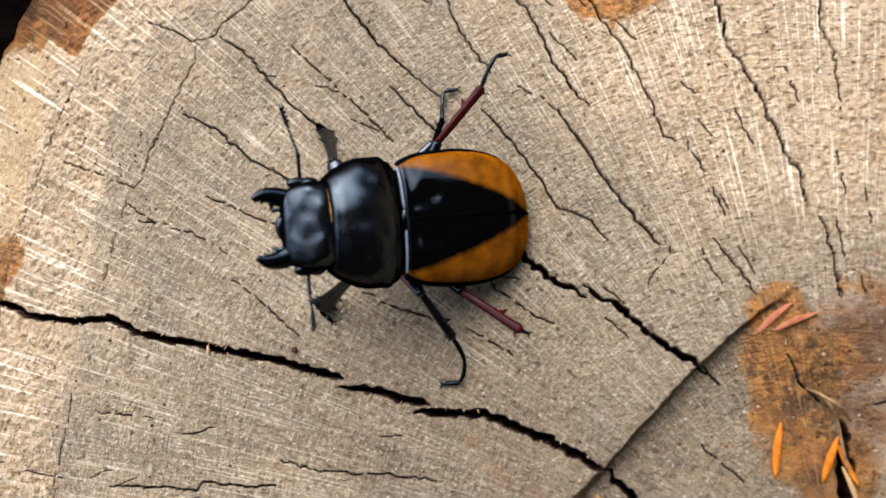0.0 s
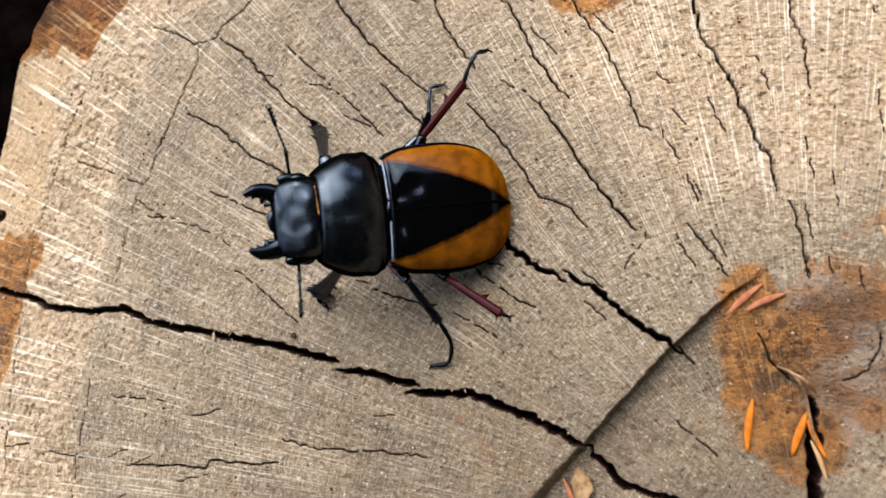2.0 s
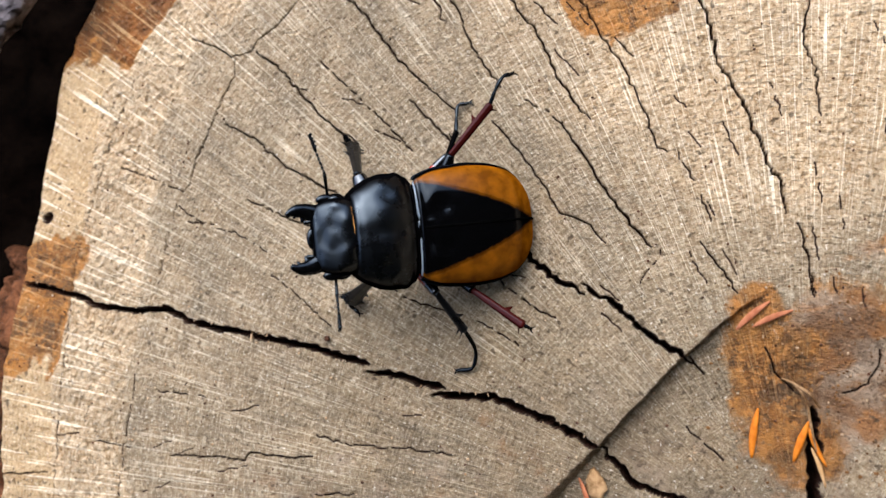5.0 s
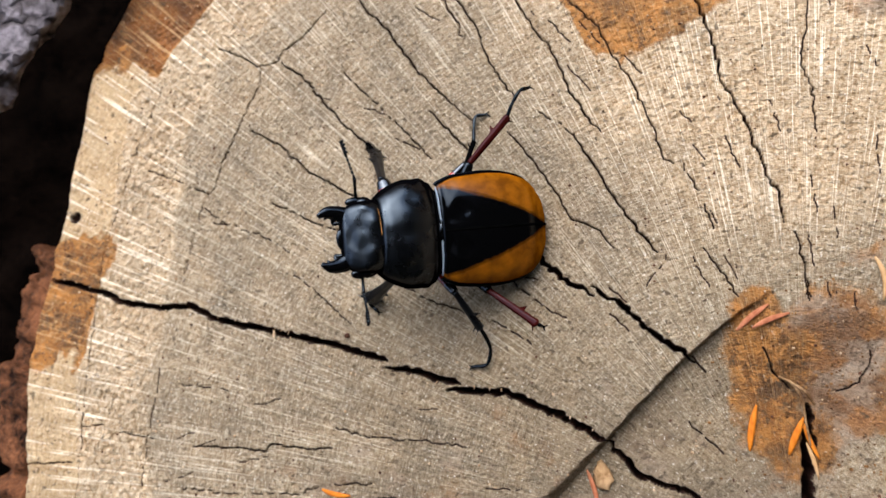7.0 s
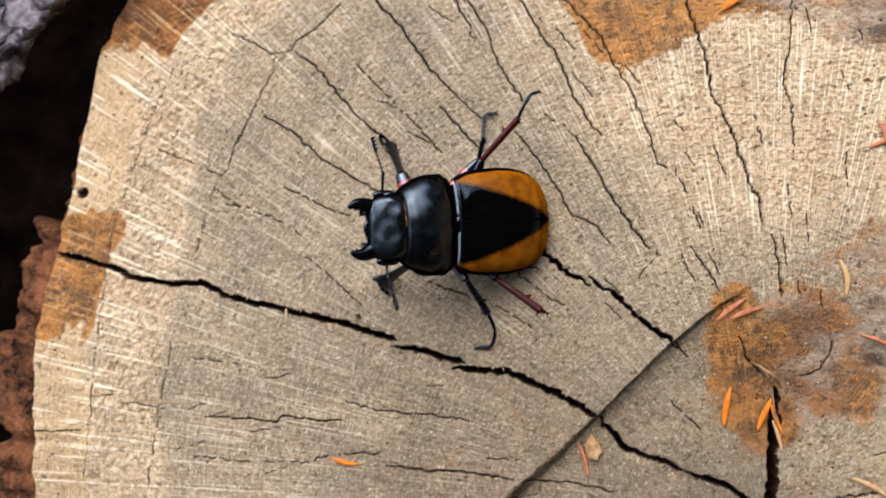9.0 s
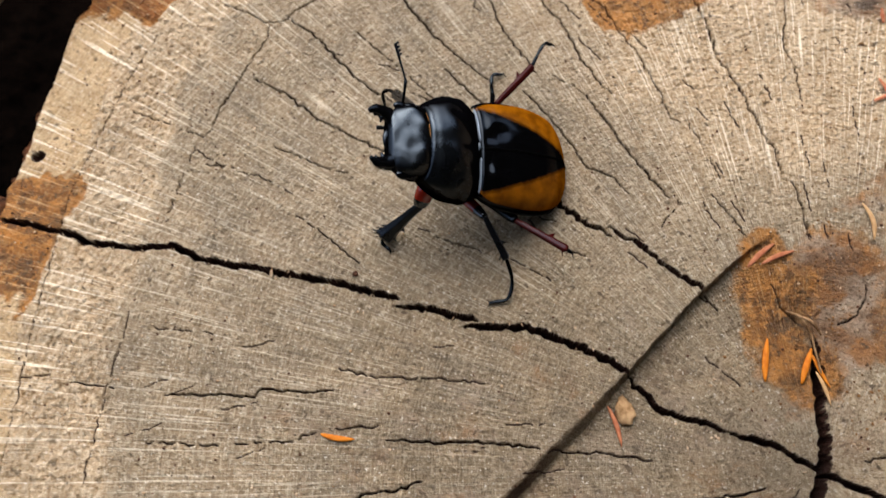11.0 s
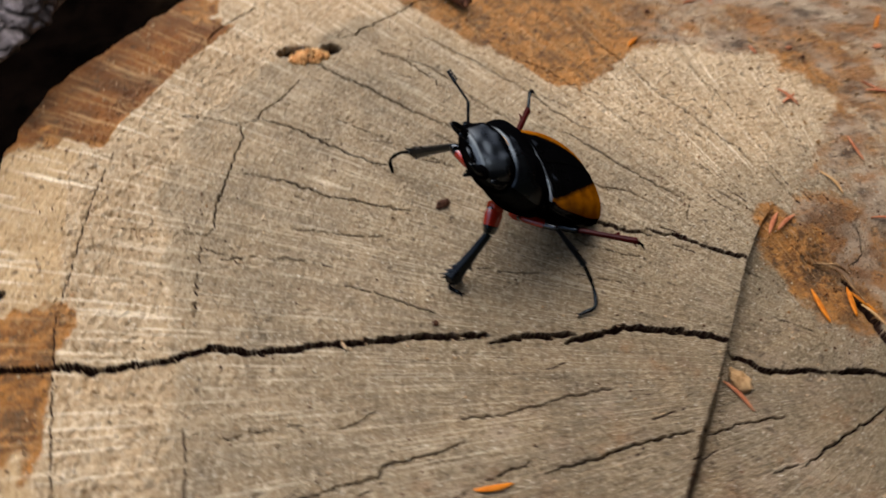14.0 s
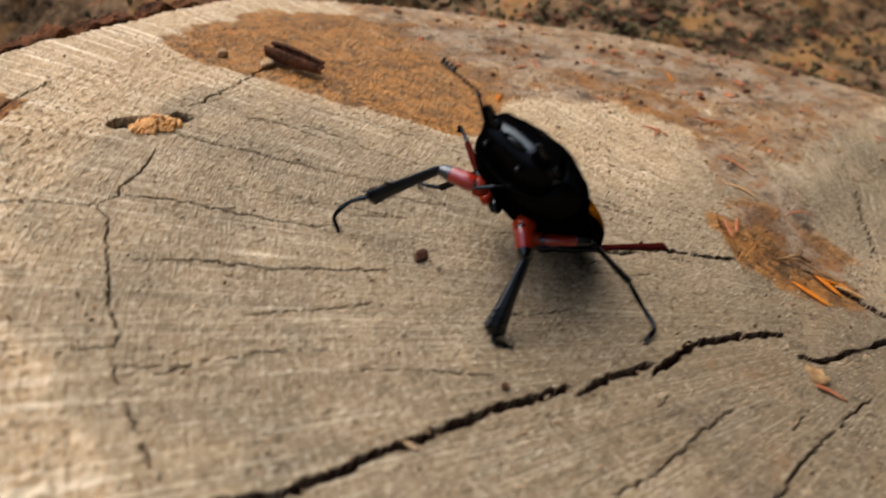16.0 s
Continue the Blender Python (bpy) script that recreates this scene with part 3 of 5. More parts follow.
def build_stump():
    fine = 0.235
    xs, ys = axis(-140, 285, -134, 104, fine), axis(-262, 172, -86, 130, fine)
    nx, ny = len(xs), len(ys)
    X, Y = np.meshgrid(xs, ys)
    rng = random.Random(4)
    # cracks: depth of cut, and vertices drawn to the crack's middle
    cut, open_ = np.zeros_like(X), np.zeros_like(X)
    near = np.full_like(X, 9.0)
    sx, sy = X.copy(), Y.copy()
    tiny = []
    for _ in range(48):
        # short drying checks that run out from the pith
        a, r, ln = radians(rng.uniform(75, 185)), rng.uniform(45, 165), rng.uniform(3, 9)
        p = [(PITH[0] * 1000 + (r + ln * q) * math.cos(a + 0.02 * q), PITH[1] * 1000 + (r + ln * q) * math.sin(a + 0.02 * q)) for q in (0, 0.5, 1)]
        tiny.append((rng.uniform(0.1, 0.17), rng.uniform(0.7, 1.5), p, 0.3))
    for half, depth, pts, jag in CRACKS + tiny:
        half, depth = half * (0.68 if half > 0.55 else 0.43), depth * (1.5 if half > 0.45 else 0.8)
        line = []
        total = sum(math.dist(a, b) for a, b in zip(pts, pts[1:]))
        run = 0.0
        for a, b in zip(pts, pts[1:]):
            n = max(2, int(math.dist(a, b) / 1.1))
            for i in range(n):
                t = i / n
                s = run + math.dist(a, b) * t
                line.append((a[0] + (b[0] - a[0]) * t + rng.uniform(-jag, jag), a[1] + (b[1] - a[1]) * t + rng.uniform(-jag, jag), s))
            run += math.dist(a, b)
        line.append((*pts[-1], total))
        for (ax, ay, s0), (bx, by, s1) in zip(line, line[1:]):
            taper = min(1.0, 0.35 + min(s0, total - s0) / 7.0)
            w = half * taper * rng.uniform(0.6, 1.25)
            if half < 0.09 and rng.random() < 0.2:
                continue
            m = w + 1.0
            i0, i1 = np.searchsorted(xs, (min(ax, bx) - m, max(ax, bx) + m))
            j0, j1 = np.searchsorted(ys, (min(ay, by) - m, max(ay, by) + m))
            wx, wy = X[j0:j1, i0:i1], Y[j0:j1, i0:i1]
            if wx.size == 0:
                continue
            ll = max((bx - ax) ** 2 + (by - ay) ** 2, 1e-6)
            t = np.clip(((wx - ax) * (bx - ax) + (wy - ay) * (by - ay)) / ll, 0, 1)
            cx, cy = ax + t * (bx - ax), ay + t * (by - ay)
            d = np.hypot(wx - cx, wy - cy)
            wide = w > 0.3
            c = depth * taper * np.clip(1 - (d - w * 0.72) / (0.10 + w * 0.22), 0, 1) if wide else depth * taper * np.clip(1 - d / (w + 0.1), 0, 1) * 0.6
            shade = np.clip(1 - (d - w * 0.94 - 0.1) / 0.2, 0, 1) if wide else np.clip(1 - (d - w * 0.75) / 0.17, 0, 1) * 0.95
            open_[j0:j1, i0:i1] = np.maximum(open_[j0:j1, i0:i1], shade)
            cut[j0:j1, i0:i1] = np.maximum(cut[j0:j1, i0:i1], c)
            if w < 0.5:
                hit = (d < 0.52 * fine) & (d < near[j0:j1, i0:i1])
                near[j0:j1, i0:i1][hit] = d[hit]
                sx[j0:j1, i0:i1][hit], sy[j0:j1, i0:i1][hit] = cx[hit], cy[hit]
                deep = cut[j0:j1, i0:i1]
                deep[hit] = np.maximum(deep[hit], depth * taper)
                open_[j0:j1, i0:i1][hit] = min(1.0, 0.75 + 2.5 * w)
    X, Y = sx, sy
    px, py = X - PITH[0] * 1000, Y - PITH[1] * 1000
    R, A = np.hypot(px, py), np.degrees(np.arctan2(py, px)) % 360
    out = rim_distance(X, Y)
    sap = (ramp(-out + 1.2 * value_noise(X / 7, Y / 7, 23), 43, 39.5) * 0.6 + 0.2 * ramp(-out, 75, 43) + 0.12 * ramp(-out, 30, 15)) * (1 - 0.15 * ramp(-Y, -5, 45))
    sap = np.clip(sap + 0.9 * ramp(X + 0.6 * Y, 25, 75) * ramp(Y, -15, 20) + 0.3 * ramp(X, 62, 85) * ramp(-Y, 35, 50) + 0.22 * value_noise(X / 11, Y / 11, 21) + 0.12 * value_noise(X / 4, Y / 4, 22), 0, 1)
    Z = level(X, Y)
    outer = ramp(-out, 18.2, 16.8) * ramp(A, 128, 136) * ramp(A, 205, 198)
    arc = np.radians(A) * 165
    coarse = ramp(-out, 43, 39) * ramp(-out, 16.5, 19) * ramp(A, 118, 135)
    rough = (0.075 + 0.09 * sap) * (1 - 0.5 * ramp(-out, 17, 14))
    pits = ramp(value_noise(X / 0.75, Y / 0.75, 71), 0.3, 0.8) + 0.7 * ramp(value_noise(X / 1.6, Y / 1.6, 72), 0.45, 0.8)
    Z = Z + rough * (value_noise(R / 0.6, arc / 0.9, 1) + 1.1 * value_noise(R / 1.0, arc / 1.9, 2) - 1.4 * pits) - 0.3 * outer + coarse * (0.26 * value_noise(X / 0.9, Y / 0.9, 81) + 0.3 * value_noise(X / 1.8, Y / 1.8, 82)) + 0.25 * value_noise(X / 14, Y / 14, 3)
    # worm holes and the sawdust-rimmed knot hole
    Z -= 2.6 * (np.hypot(X + 119.7, (Y - 14.6) * 1.25) < 2.0)
    hole = np.minimum(np.hypot((X + 40.5) / 4.8, (Y - 82.2) / 2.3), np.hypot((X + 30) / 3.0, (Y - 81.0) / 2.3))
    Z -= 16 * np.clip((1.15 - hole) * 3.5, 0, 1)
    Z -= cut
    Z -= np.clip(out, 0, 3.0) * 28
    # mask of the shade painted on the camera-side heartwood
    age = ramp(-Y + 4 * value_noise(X / 17, Y / 17, 61), 0, 42) * ramp(X + 8 * value_noise(X / 13, Y / 13, 62), -70, 5) * (1 - 0.75 * ramp(X, 55, 75))
    # stains
    stain = np.zeros_like(X)
    wob = 2.2 * value_noise(X / 13, Y / 13, 40) + 2.0 * value_noise(X / 6, Y / 6, 41) + 1.0 * value_noise(X / 2, Y / 2, 42)
    # two stains that stop at a growth ring, and one that spreads in from the far rim
    stain = np.maximum(stain, ramp(R - 203.5 + 0.25 * wob, -0.6, 0.6) * ramp(A + 0.6 * wob, 126, 128.5) * ramp(A + 0.6 * wob, 147.5, 145.5))
    stain = np.maximum(stain, 0.88 * ramp(R - 186 + 0.6 * wob, -1.5, 2.5) * ramp(A + 0.5 * wob, 157.5, 160) * ramp(A + 0.5 * wob, 172, 169))
    front = np.interp(X, (-20, -12, -1, 11, 21, 28, 36, 47, 63, 85, 110, 150), (126, 114, 95, 78, 66, 50, 45, 51, 60, 53, 45, 40))
    stain = np.maximum(stain, 0.76 * ramp(Y - front + wob, -2.5, 3.5) * ramp(-out + wob, 10, 17) * ramp(X, -16, -8) * ramp(X + 3 * wob, 90, 66))
    # the dirty, half-rotten far part of the cut
    edge = np.interp(Y, (-6, 3, 23, 45), (72, 85, 112, 112))
    far = np.maximum(ramp(Y - front + wob, -2, 4) * ramp(X + wob, 58, 70), ramp(X - edge + wob, -3, 6) * ramp(Y, -9, 0))
    stain = np.maximum(stain, 0.5 * far)
    for b in ((65, -28, 8, 17, 8), (71, -40, 10, 8, 0), (63, -13, 6, 5, 40), (80, -24, 14, 16, 0), (90, -30, 8, 10, 0), (120, 40, 14, 50, 20)):
        stain = np.maximum(stain, 0.87 * blob(X, Y, *b))
    # near heartwood also speckled darker through this mask
    dirt = 0.34 * ramp(-Y, 12, 45) * ramp(X, -75, -30)
    for b in ((98, -14, 9, 15, -15), (81, -26, 9, 15, 0), (76, -14, 8, 4, 30), (104, 6, 12, 5, 25), (110, 85, 46, 16, -28), (150, 60, 50, 26, -30), (105, 105, 40, 14, -20), (200, 40, 70, 40, -20), (96, 58, 12, 8, 0)):
        dirt = np.maximum(dirt, blob(X, Y, *b))
    dirt = np.maximum(dirt, 0.62 * far)
    # cracks, knot hole and rim drop: rot colour plus painted shade
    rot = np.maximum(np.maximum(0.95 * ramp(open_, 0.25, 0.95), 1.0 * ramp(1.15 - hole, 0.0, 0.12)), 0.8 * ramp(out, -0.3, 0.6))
    # dark saw-torn face of the step, and the bored worm hole, shade painted in
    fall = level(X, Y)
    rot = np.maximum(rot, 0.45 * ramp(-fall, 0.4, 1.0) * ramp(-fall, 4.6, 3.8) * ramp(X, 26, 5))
    rot = np.maximum(rot, ramp(np.hypot(X + 119.7, (Y - 14.6) * 1.25), 2.3, 1.7))
    verts = np.stack([X, Y, Z], -1).reshape(-1, 3) / 1000
    idx = np.arange(nx * ny).reshape(ny, nx)
    quads = np.stack([idx[:-1, :-1], idx[:-1, 1:], idx[1:, 1:], idx[1:, :-1]], -1).reshape(-1, 4)
    o = out.reshape(-1)
    quads = quads[(o[quads].min(1) < 3.4)]
    used = np.zeros(nx * ny, bool)
    used[quads.ravel()] = True
    remap = np.cumsum(used) - 1
    quads, verts = remap[quads], verts[used]
    me = bpy.data.meshes.new("sawn_top")
    me.vertices.add(len(verts))
    me.vertices.foreach_set("co", verts.ravel())
    me.loops.add(quads.size)
    me.loops.foreach_set("vertex_index", quads.ravel())
    me.polygons.add(len(quads))
    me.polygons.foreach_set("loop_start", np.arange(0, quads.size, 4))
    me.update(calc_edges=True)
    me.polygons.foreach_set("use_smooth", np.ones(len(quads), bool))
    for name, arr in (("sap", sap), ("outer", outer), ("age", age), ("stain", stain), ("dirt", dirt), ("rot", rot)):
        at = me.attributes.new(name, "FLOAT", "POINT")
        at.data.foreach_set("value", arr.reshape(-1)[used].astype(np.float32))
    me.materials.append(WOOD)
    stump = new("tree_stump", None)
    tagged(stump, "sawn tree stump with cracked weathered grey-tan top and saw step", "tree stump")
    top = new("sawn_top", me)
    top.parent = stump
    return stump


stump = build_stump()


def rim_point(deg, extra):
    a = deg % 360
    r = float(np.interp(a, RIM_ANGLE, RIM)) + extra
    return PITH[0] * 1000 + r * math.cos(radians(a)), PITH[1] * 1000 + r * math.sin(radians(a))


def bark_piece(a0, a1, thick, top, bottom, seed, inset=1.0):
    """A rough slab of bark standing against the rim between two angles."""
    n, k = max(8, int((a1 - a0) * 4.5)), 17
    verts, faces = [], []
    for i in range(n + 1):
        a = a0 + (a1 - a0) * i / n
        tt = thick * (0.8 + 0.5 * noise.noise(Vector((a * 0.45, seed, 0))) + 0.1 * noise.noise(Vector((a * 0.9, seed, 1))))
        tp = top + 3.0 * noise.noise(Vector((a * 0.7, seed, 4))) - 1.5 * (i in (0, n))
        for j in range(k):
            if j < 3:
                ex, z = inset, bottom + (tp - bottom) * j / 3
            elif j < 14:
                # weathered upper edge, falling outwards in flakes
                u = (j - 3) / 10
                crag = noise.noise(Vector((a * 1.6, u * 5, seed))) + 0.6 * noise.noise(Vector((a * 4.1, u * 11, seed + 3)))
                ex, z = inset + tt * u, tp - 0.4 * tt * u * u + 1.7 * crag * min(1.0, u * 3)
            else:
                u = (j - 13) / 3
                ex, z = inset + tt * (1 + 0.15 * u), tp - 0.55 * tt + (bottom - tp) * u
            jit = 0.6 * noise.noise(Vector((a * 0.8, j * 0.9, seed + 7))) * min(1.0, j / 4)
            x, y = rim_point(a, ex + jit)
            verts.append((x / 1000, y / 1000, z / 1000))
    for i in range(n):
        for j in range(k - 1):
            faces.append((i * k + j, (i + 1) * k + j, (i + 1) * k + j + 1, i * k + j + 1))
    faces.append(tuple(range(k)))
    faces.append(tuple(n * k + j for j in range(k))[::-1])
    return verts, faces


for seed, (a0, a1, th, tp, bo) in enumerate(((161.5, 172, 20, -3, -70), (171, 183, 26, -2, -70), (182, 196, 28, -2, -70), (196, 230, 14, -4, -80), (151, 162, 12, -9, -80), (139, 152, 8, -30, -80), (126, 139, 7, -16, -70), (104, 126, 11, 0, -70), (92, 105, 10, -1, -70), (230, 300, 11, -4, -80), (300, 362, 11, -5, -80))):
    v, f = bark_piece(a0, a1, th, tp, bo, seed + 1)
    thing("bark", v, f, BARK, parent=stump, label="flaking dark red-brown bark" if seed == 0 else "")


# ---- ground round the stump ----
def ground_height(x, y):
    r = np.hypot(x - 70, y + 62)
    z = -150 + 95 * ramp(x, -60, 60)
    z = z + 46 * ramp(x * 0.8 + y * 0.6, 110, 210)
    z = z + 7 * value_noise(x / 22, y / 22, 31) + 3 * value_noise(x / 7, y / 7, 32) + 12 * value_noise(x / 90, y / 90, 33)
    far = ramp(r, 900, 3000)
    return z * (1 - far) - 60 * far


def build_ground():
    rr = np.concatenate([np.linspace(160, 600, 110), np.geomspace(620, 60000, 50)])
    aa = np.linspace(0, 2 * np.pi, 361)[:-1]
    Rr, Aa = np.meshgrid(rr, aa, indexing="ij")
    X, Y = 70 + Rr * np.cos(Aa), -62 + Rr * np.sin(Aa)
    Z = ground_height(X, Y)
    v = np.stack([X, Y, Z], -1).reshape(-1, 3) / 1000
    n = len(aa)
    faces = [(i * n + j, i * n + (j + 1) % n, (i + 1) * n + (j + 1) % n, (i + 1) * n + j) for i in range(len(rr) - 1) for j in range(n)]
    faces.append(tuple(range(n)))
    ob = thing("ground", v, faces, SOIL, "forest soil with litter round the stump, shade painted on one side", "ground", kind="structure")
    # mask of the painted shade: full on the gap's side, fading with distance
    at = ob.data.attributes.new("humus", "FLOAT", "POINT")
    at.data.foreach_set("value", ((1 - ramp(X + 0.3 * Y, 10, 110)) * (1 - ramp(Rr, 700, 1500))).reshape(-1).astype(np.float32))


build_ground()


# unseen sky block, added: low belt all round, tall overhang on the camera's side
def build_sky_block():
    verts, faces = [], []
    n = 96
    for i in range(n):
        a = 2 * math.pi * i / n
        q = Vector((math.cos(a), math.sin(a), 0))
        r = 3.4 + 0.5 * noise.noise(q * 2.1)
        h = 1.25 + 0.4 * noise.noise(q * 4.3) + 0.25 * noise.noise(q * 13)
        for w, z in ((1.0, -0.3), (1.02, h * 0.6), (1.1, h), (1.35, h), (1.4, -0.3)):
            verts.append((w * r * q.x, w * r * q.y, z))
    for i in range(n):
        for j in range(4):
            k = (i + 1) % n
            faces.append((i * 5 + j, k * 5 + j, k * 5 + j + 1, i * 5 + j + 1))
    o, n = len(verts), 60
    for i in range(n + 1):
        a = radians(222 + 172 * i / n)
        r = 1.15 + 0.12 * noise.noise(Vector((i * 0.4, 0, 0)))
        h = 2.2 + 0.3 * noise.noise(Vector((i * 0.35, 5, 0))) + 0.2 * noise.noise(Vector((i * 1.3, 9, 0)))
        for q, z in ((1.0, -0.2), (1.0, h * 0.7), (0.62, h), (0.02, h * 1.08), (0.02, h * 1.2), (1.3, h * 1.2), (1.3, -0.2)):
            verts.append((q * r * math.cos(a), q * r * math.sin(a), z))
    for i in range(n):
        for j in range(6):
            faces.append((o + i * 7 + j, o + (i + 1) * 7 + j, o + (i + 1) * 7 + j + 1, o + i * 7 + j + 1))
    thing("backdrop", verts, faces, SKY_BLOCK, "unseen dark screen added to block part of the sky", "woods", kind="structure")


build_sky_block()


# ---- grey slab of bark beside the stump ----
def build_log():
    verts, faces = [], []
    n, m = 60, 40
    a, b = Vector((-0.150, 0.012)), Vector((-0.075, 0.122))
    d = (b - a)
    nrm = Vector((-d.y, d.x)).normalized()
    for i in range(n + 1):
        s = i / n
        for j in range(m + 1):
            ang = math.pi * (j / m) * 1.9 - 0.45 * math.pi
            rad = 0.030
            q = Vector((s * 9, ang * 3.2, 1.0))
            rad += 0.004 * noise.noise(q) + 0.002 * noise.noise(q * 3.1) + 0.0012 * noise.noise(q * 8)
            c = a + d * s + nrm * 0.039
            p = c - nrm * rad * math.cos(ang)
            verts.append((p.x, p.y, 0.013 + 0.22 * rad * math.sin(ang)))
    for i in range(n):
        for j in range(m):
            faces.append((i * (m + 1) + j, (i + 1) * (m + 1) + j, (i + 1) * (m + 1) + j + 1, i * (m + 1) + j + 1))
    thing("bark_slab", verts, faces, GREY_BARK, "grey weathered slab of ridged bark beside the stump", "bark slab")


build_log()


# ---- litter and moss on the ground beyond the rim ----
def ground_z(x, y):
    return float(ground_height(np.array([x]), np.array([y]))[0])


def build_litter():
    rng = random.Random(11)
    for name, mat, count, label in (("needle_litter", NEEDLE_RED, 380, "scattered reddish dry needles on soil"), ("leaf_litter", DARK_CHIP, 420, "scattered brown flakes and bark crumbs"), ("moss", MOSS, 2200, "tufts of dry olive moss on the soil")):
        pieces = []
        while len(pieces) < count:
            a, r = radians(rng.uniform(-5, 97)), rng.uniform(196, 520)
            x, y = 70 + r * math.cos(a), -62 + r * math.sin(a)
            if r < float(np.interp(math.degrees(a) % 360, RIM_ANGLE, RIM)) + 9:
                continue
            z = ground_z(x, y)
            c = Vector((x, y, z + 0.6)) / 1000
            if name == "moss":
                tip = c + Vector((rng.uniform(-2.5, 2.5), rng.uniform(-2.5, 2.5), rng.uniform(0.8, 3))) / 1000
                pieces.append(tube([c, c.lerp(tip, 0.5), tip], [0.0012, 0.0012, 0.0004], 5))
            elif name == "needle_litter":
                d = Vector((rng.uniform(-1, 1), rng.uniform(-1, 1), rng.uniform(-0.15, 0.15))).normalized() * rng.uniform(4, 8) / 1000
                pieces.append(tube([c - d, c, c + d], [0.0003, 0.0007, 0.0003], 5, 0.6))
            else:
                pieces.append(ball(c, (rng.uniform(1, 5) / 1000, rng.uniform(1, 5) / 1000, rng.uniform(0.6, 1.6) / 1000), 7, 4, 0.6, len(pieces)))
        v, f = joined(pieces)
        thing(name, v, f, mat, label, "litter", kind="stuff")


build_litter()


# ---- needles, chips and twig on the stump ----
def surface(x, y):
    return float(level(np.array([float(x)]), np.array([float(y)]))[0])


def needle_mesh(length, width, bend, seed):
    pts, rad = [], []
    for i in range(9):
        s = i / 8
        pts.append((length * (s - 0.5), bend * math.sin(math.pi * s), 0.0003 * math.sin(math.pi * s)))
        rad.append(width * 0.5 * max(0.12, math.sin(math.pi * min(0.97, s * 0.95 + 0.04)) ** 0.6))
    return tube(pts, rad, 8, 0.45, (0, 0, 1))


NEEDLES = [
    # x0, y0, x1, y1, z, width, bend, material, label
    (61.2, -42.8, 62.9, -33.0, -4.2, 1.5, 0.3, NEEDLE, "bright orange dry conifer needle lying on the stain"),
    (68.9, -43.2, 72.2, -35.2, -4.0, 1.5, 0.2, NEEDLE, "bright orange dry conifer needle beside the crack"),
    (71.9, -36.2, 74.8, -43.9, -4.0, 1.0, -0.3, NEEDLE, "thin orange dry needle beside the crack"),
    (72.3, -40.4, 74.4, -47.9, -3.9, 0.9, 0.2, NEEDLE_TAN, "thin tan dry needle beside the crack"),
    (59.2, -17.3, 65.8, -11.6, -3.4, 1.3, 0.3, NEEDLE_RED, "reddish dry needle at the saw step"),
    (62.3, -16.7, 69.9, -13.5, -3.3, 1.2, 0.3, NEEDLE_RED, "reddish dry needle at the saw step"),
    (86.6, -1.8, 87.6, -11.0, -1.0, 1.2, 1.0, NEEDLE_TAN, "curved tan dry needle on dark wood"),
    (91.0, -19.3, 99.5, -23.2, -3.4, 0.9, 0.6, NEEDLE_RED, "thin brown-red dry needle"),
    (89.6, -52.6, 97.6, -56.5, -3.8, 1.1, 0.4, NEEDLE_TAN, "tan dry needle lying across a crack"),
    (-36.6, -56.3, -29.0, -57.3, 0.7, 1.3, -0.4, NEEDLE, "pale orange dry needle lying across a crack"),
    (26.6, -48.6, 29.2, -57.3, -4.3, 1.1, 0.4, NEEDLE_RED, "reddish dry needle below the saw step"),
    (60.4, 61.0, 65.2, 64.2, 0.8, 1.6, 0.2, NEEDLE, "short orange needle tip"),
    (96.0, 31.6, 98.0, 23.0, -0.2, 1.3, 0.4, NEEDLE_RED, "reddish dry needle on dirty wood"),
    (102.0, -2.0, 104.0, 8.0, -0.6, 1.1, 0.3, NEEDLE_RED, "reddish dry needle on dirty wood"),
    (124.0, 24.0, 133.0, 20.0, -0.4, 1.2, 0.3, NEEDLE_RED, "reddish dry needle on dirty wood"),
    (150.0, 50.0, 158.0, 57.0, -0.4, 1.3, 0.3, NEEDLE, "orange dry needle on dirty wood"),
]
for i, (x0, y0, x1, y1, z, w, bend, mat, label) in enumerate(NEEDLES):
    v, f = needle_mesh(math.dist((x0, y0), (x1, y1)) / 1000, w / 1000, bend / 1000, i)
    ob = thing("needle", v, f, mat, label, "conifer needle", "fallen needles")
    rest = max(surface(x0 + (x1 - x0) * q, y0 + (y1 - y0) * q) for q in (0.1, 0.3, 0.5, 0.7, 0.9)) + 0.45
    ob.matrix_world = pose((x0 + x1) / 2000, (y0 + y1) / 2000, rest / 1000, 0, 0, math.degrees(math.atan2(y1 - y0, x1 - x0)))


def flake(size, seed, rough=0.5):
    return ball((0, 0, 0), [s / 2000 for s in size], 14, 8, rough, seed)


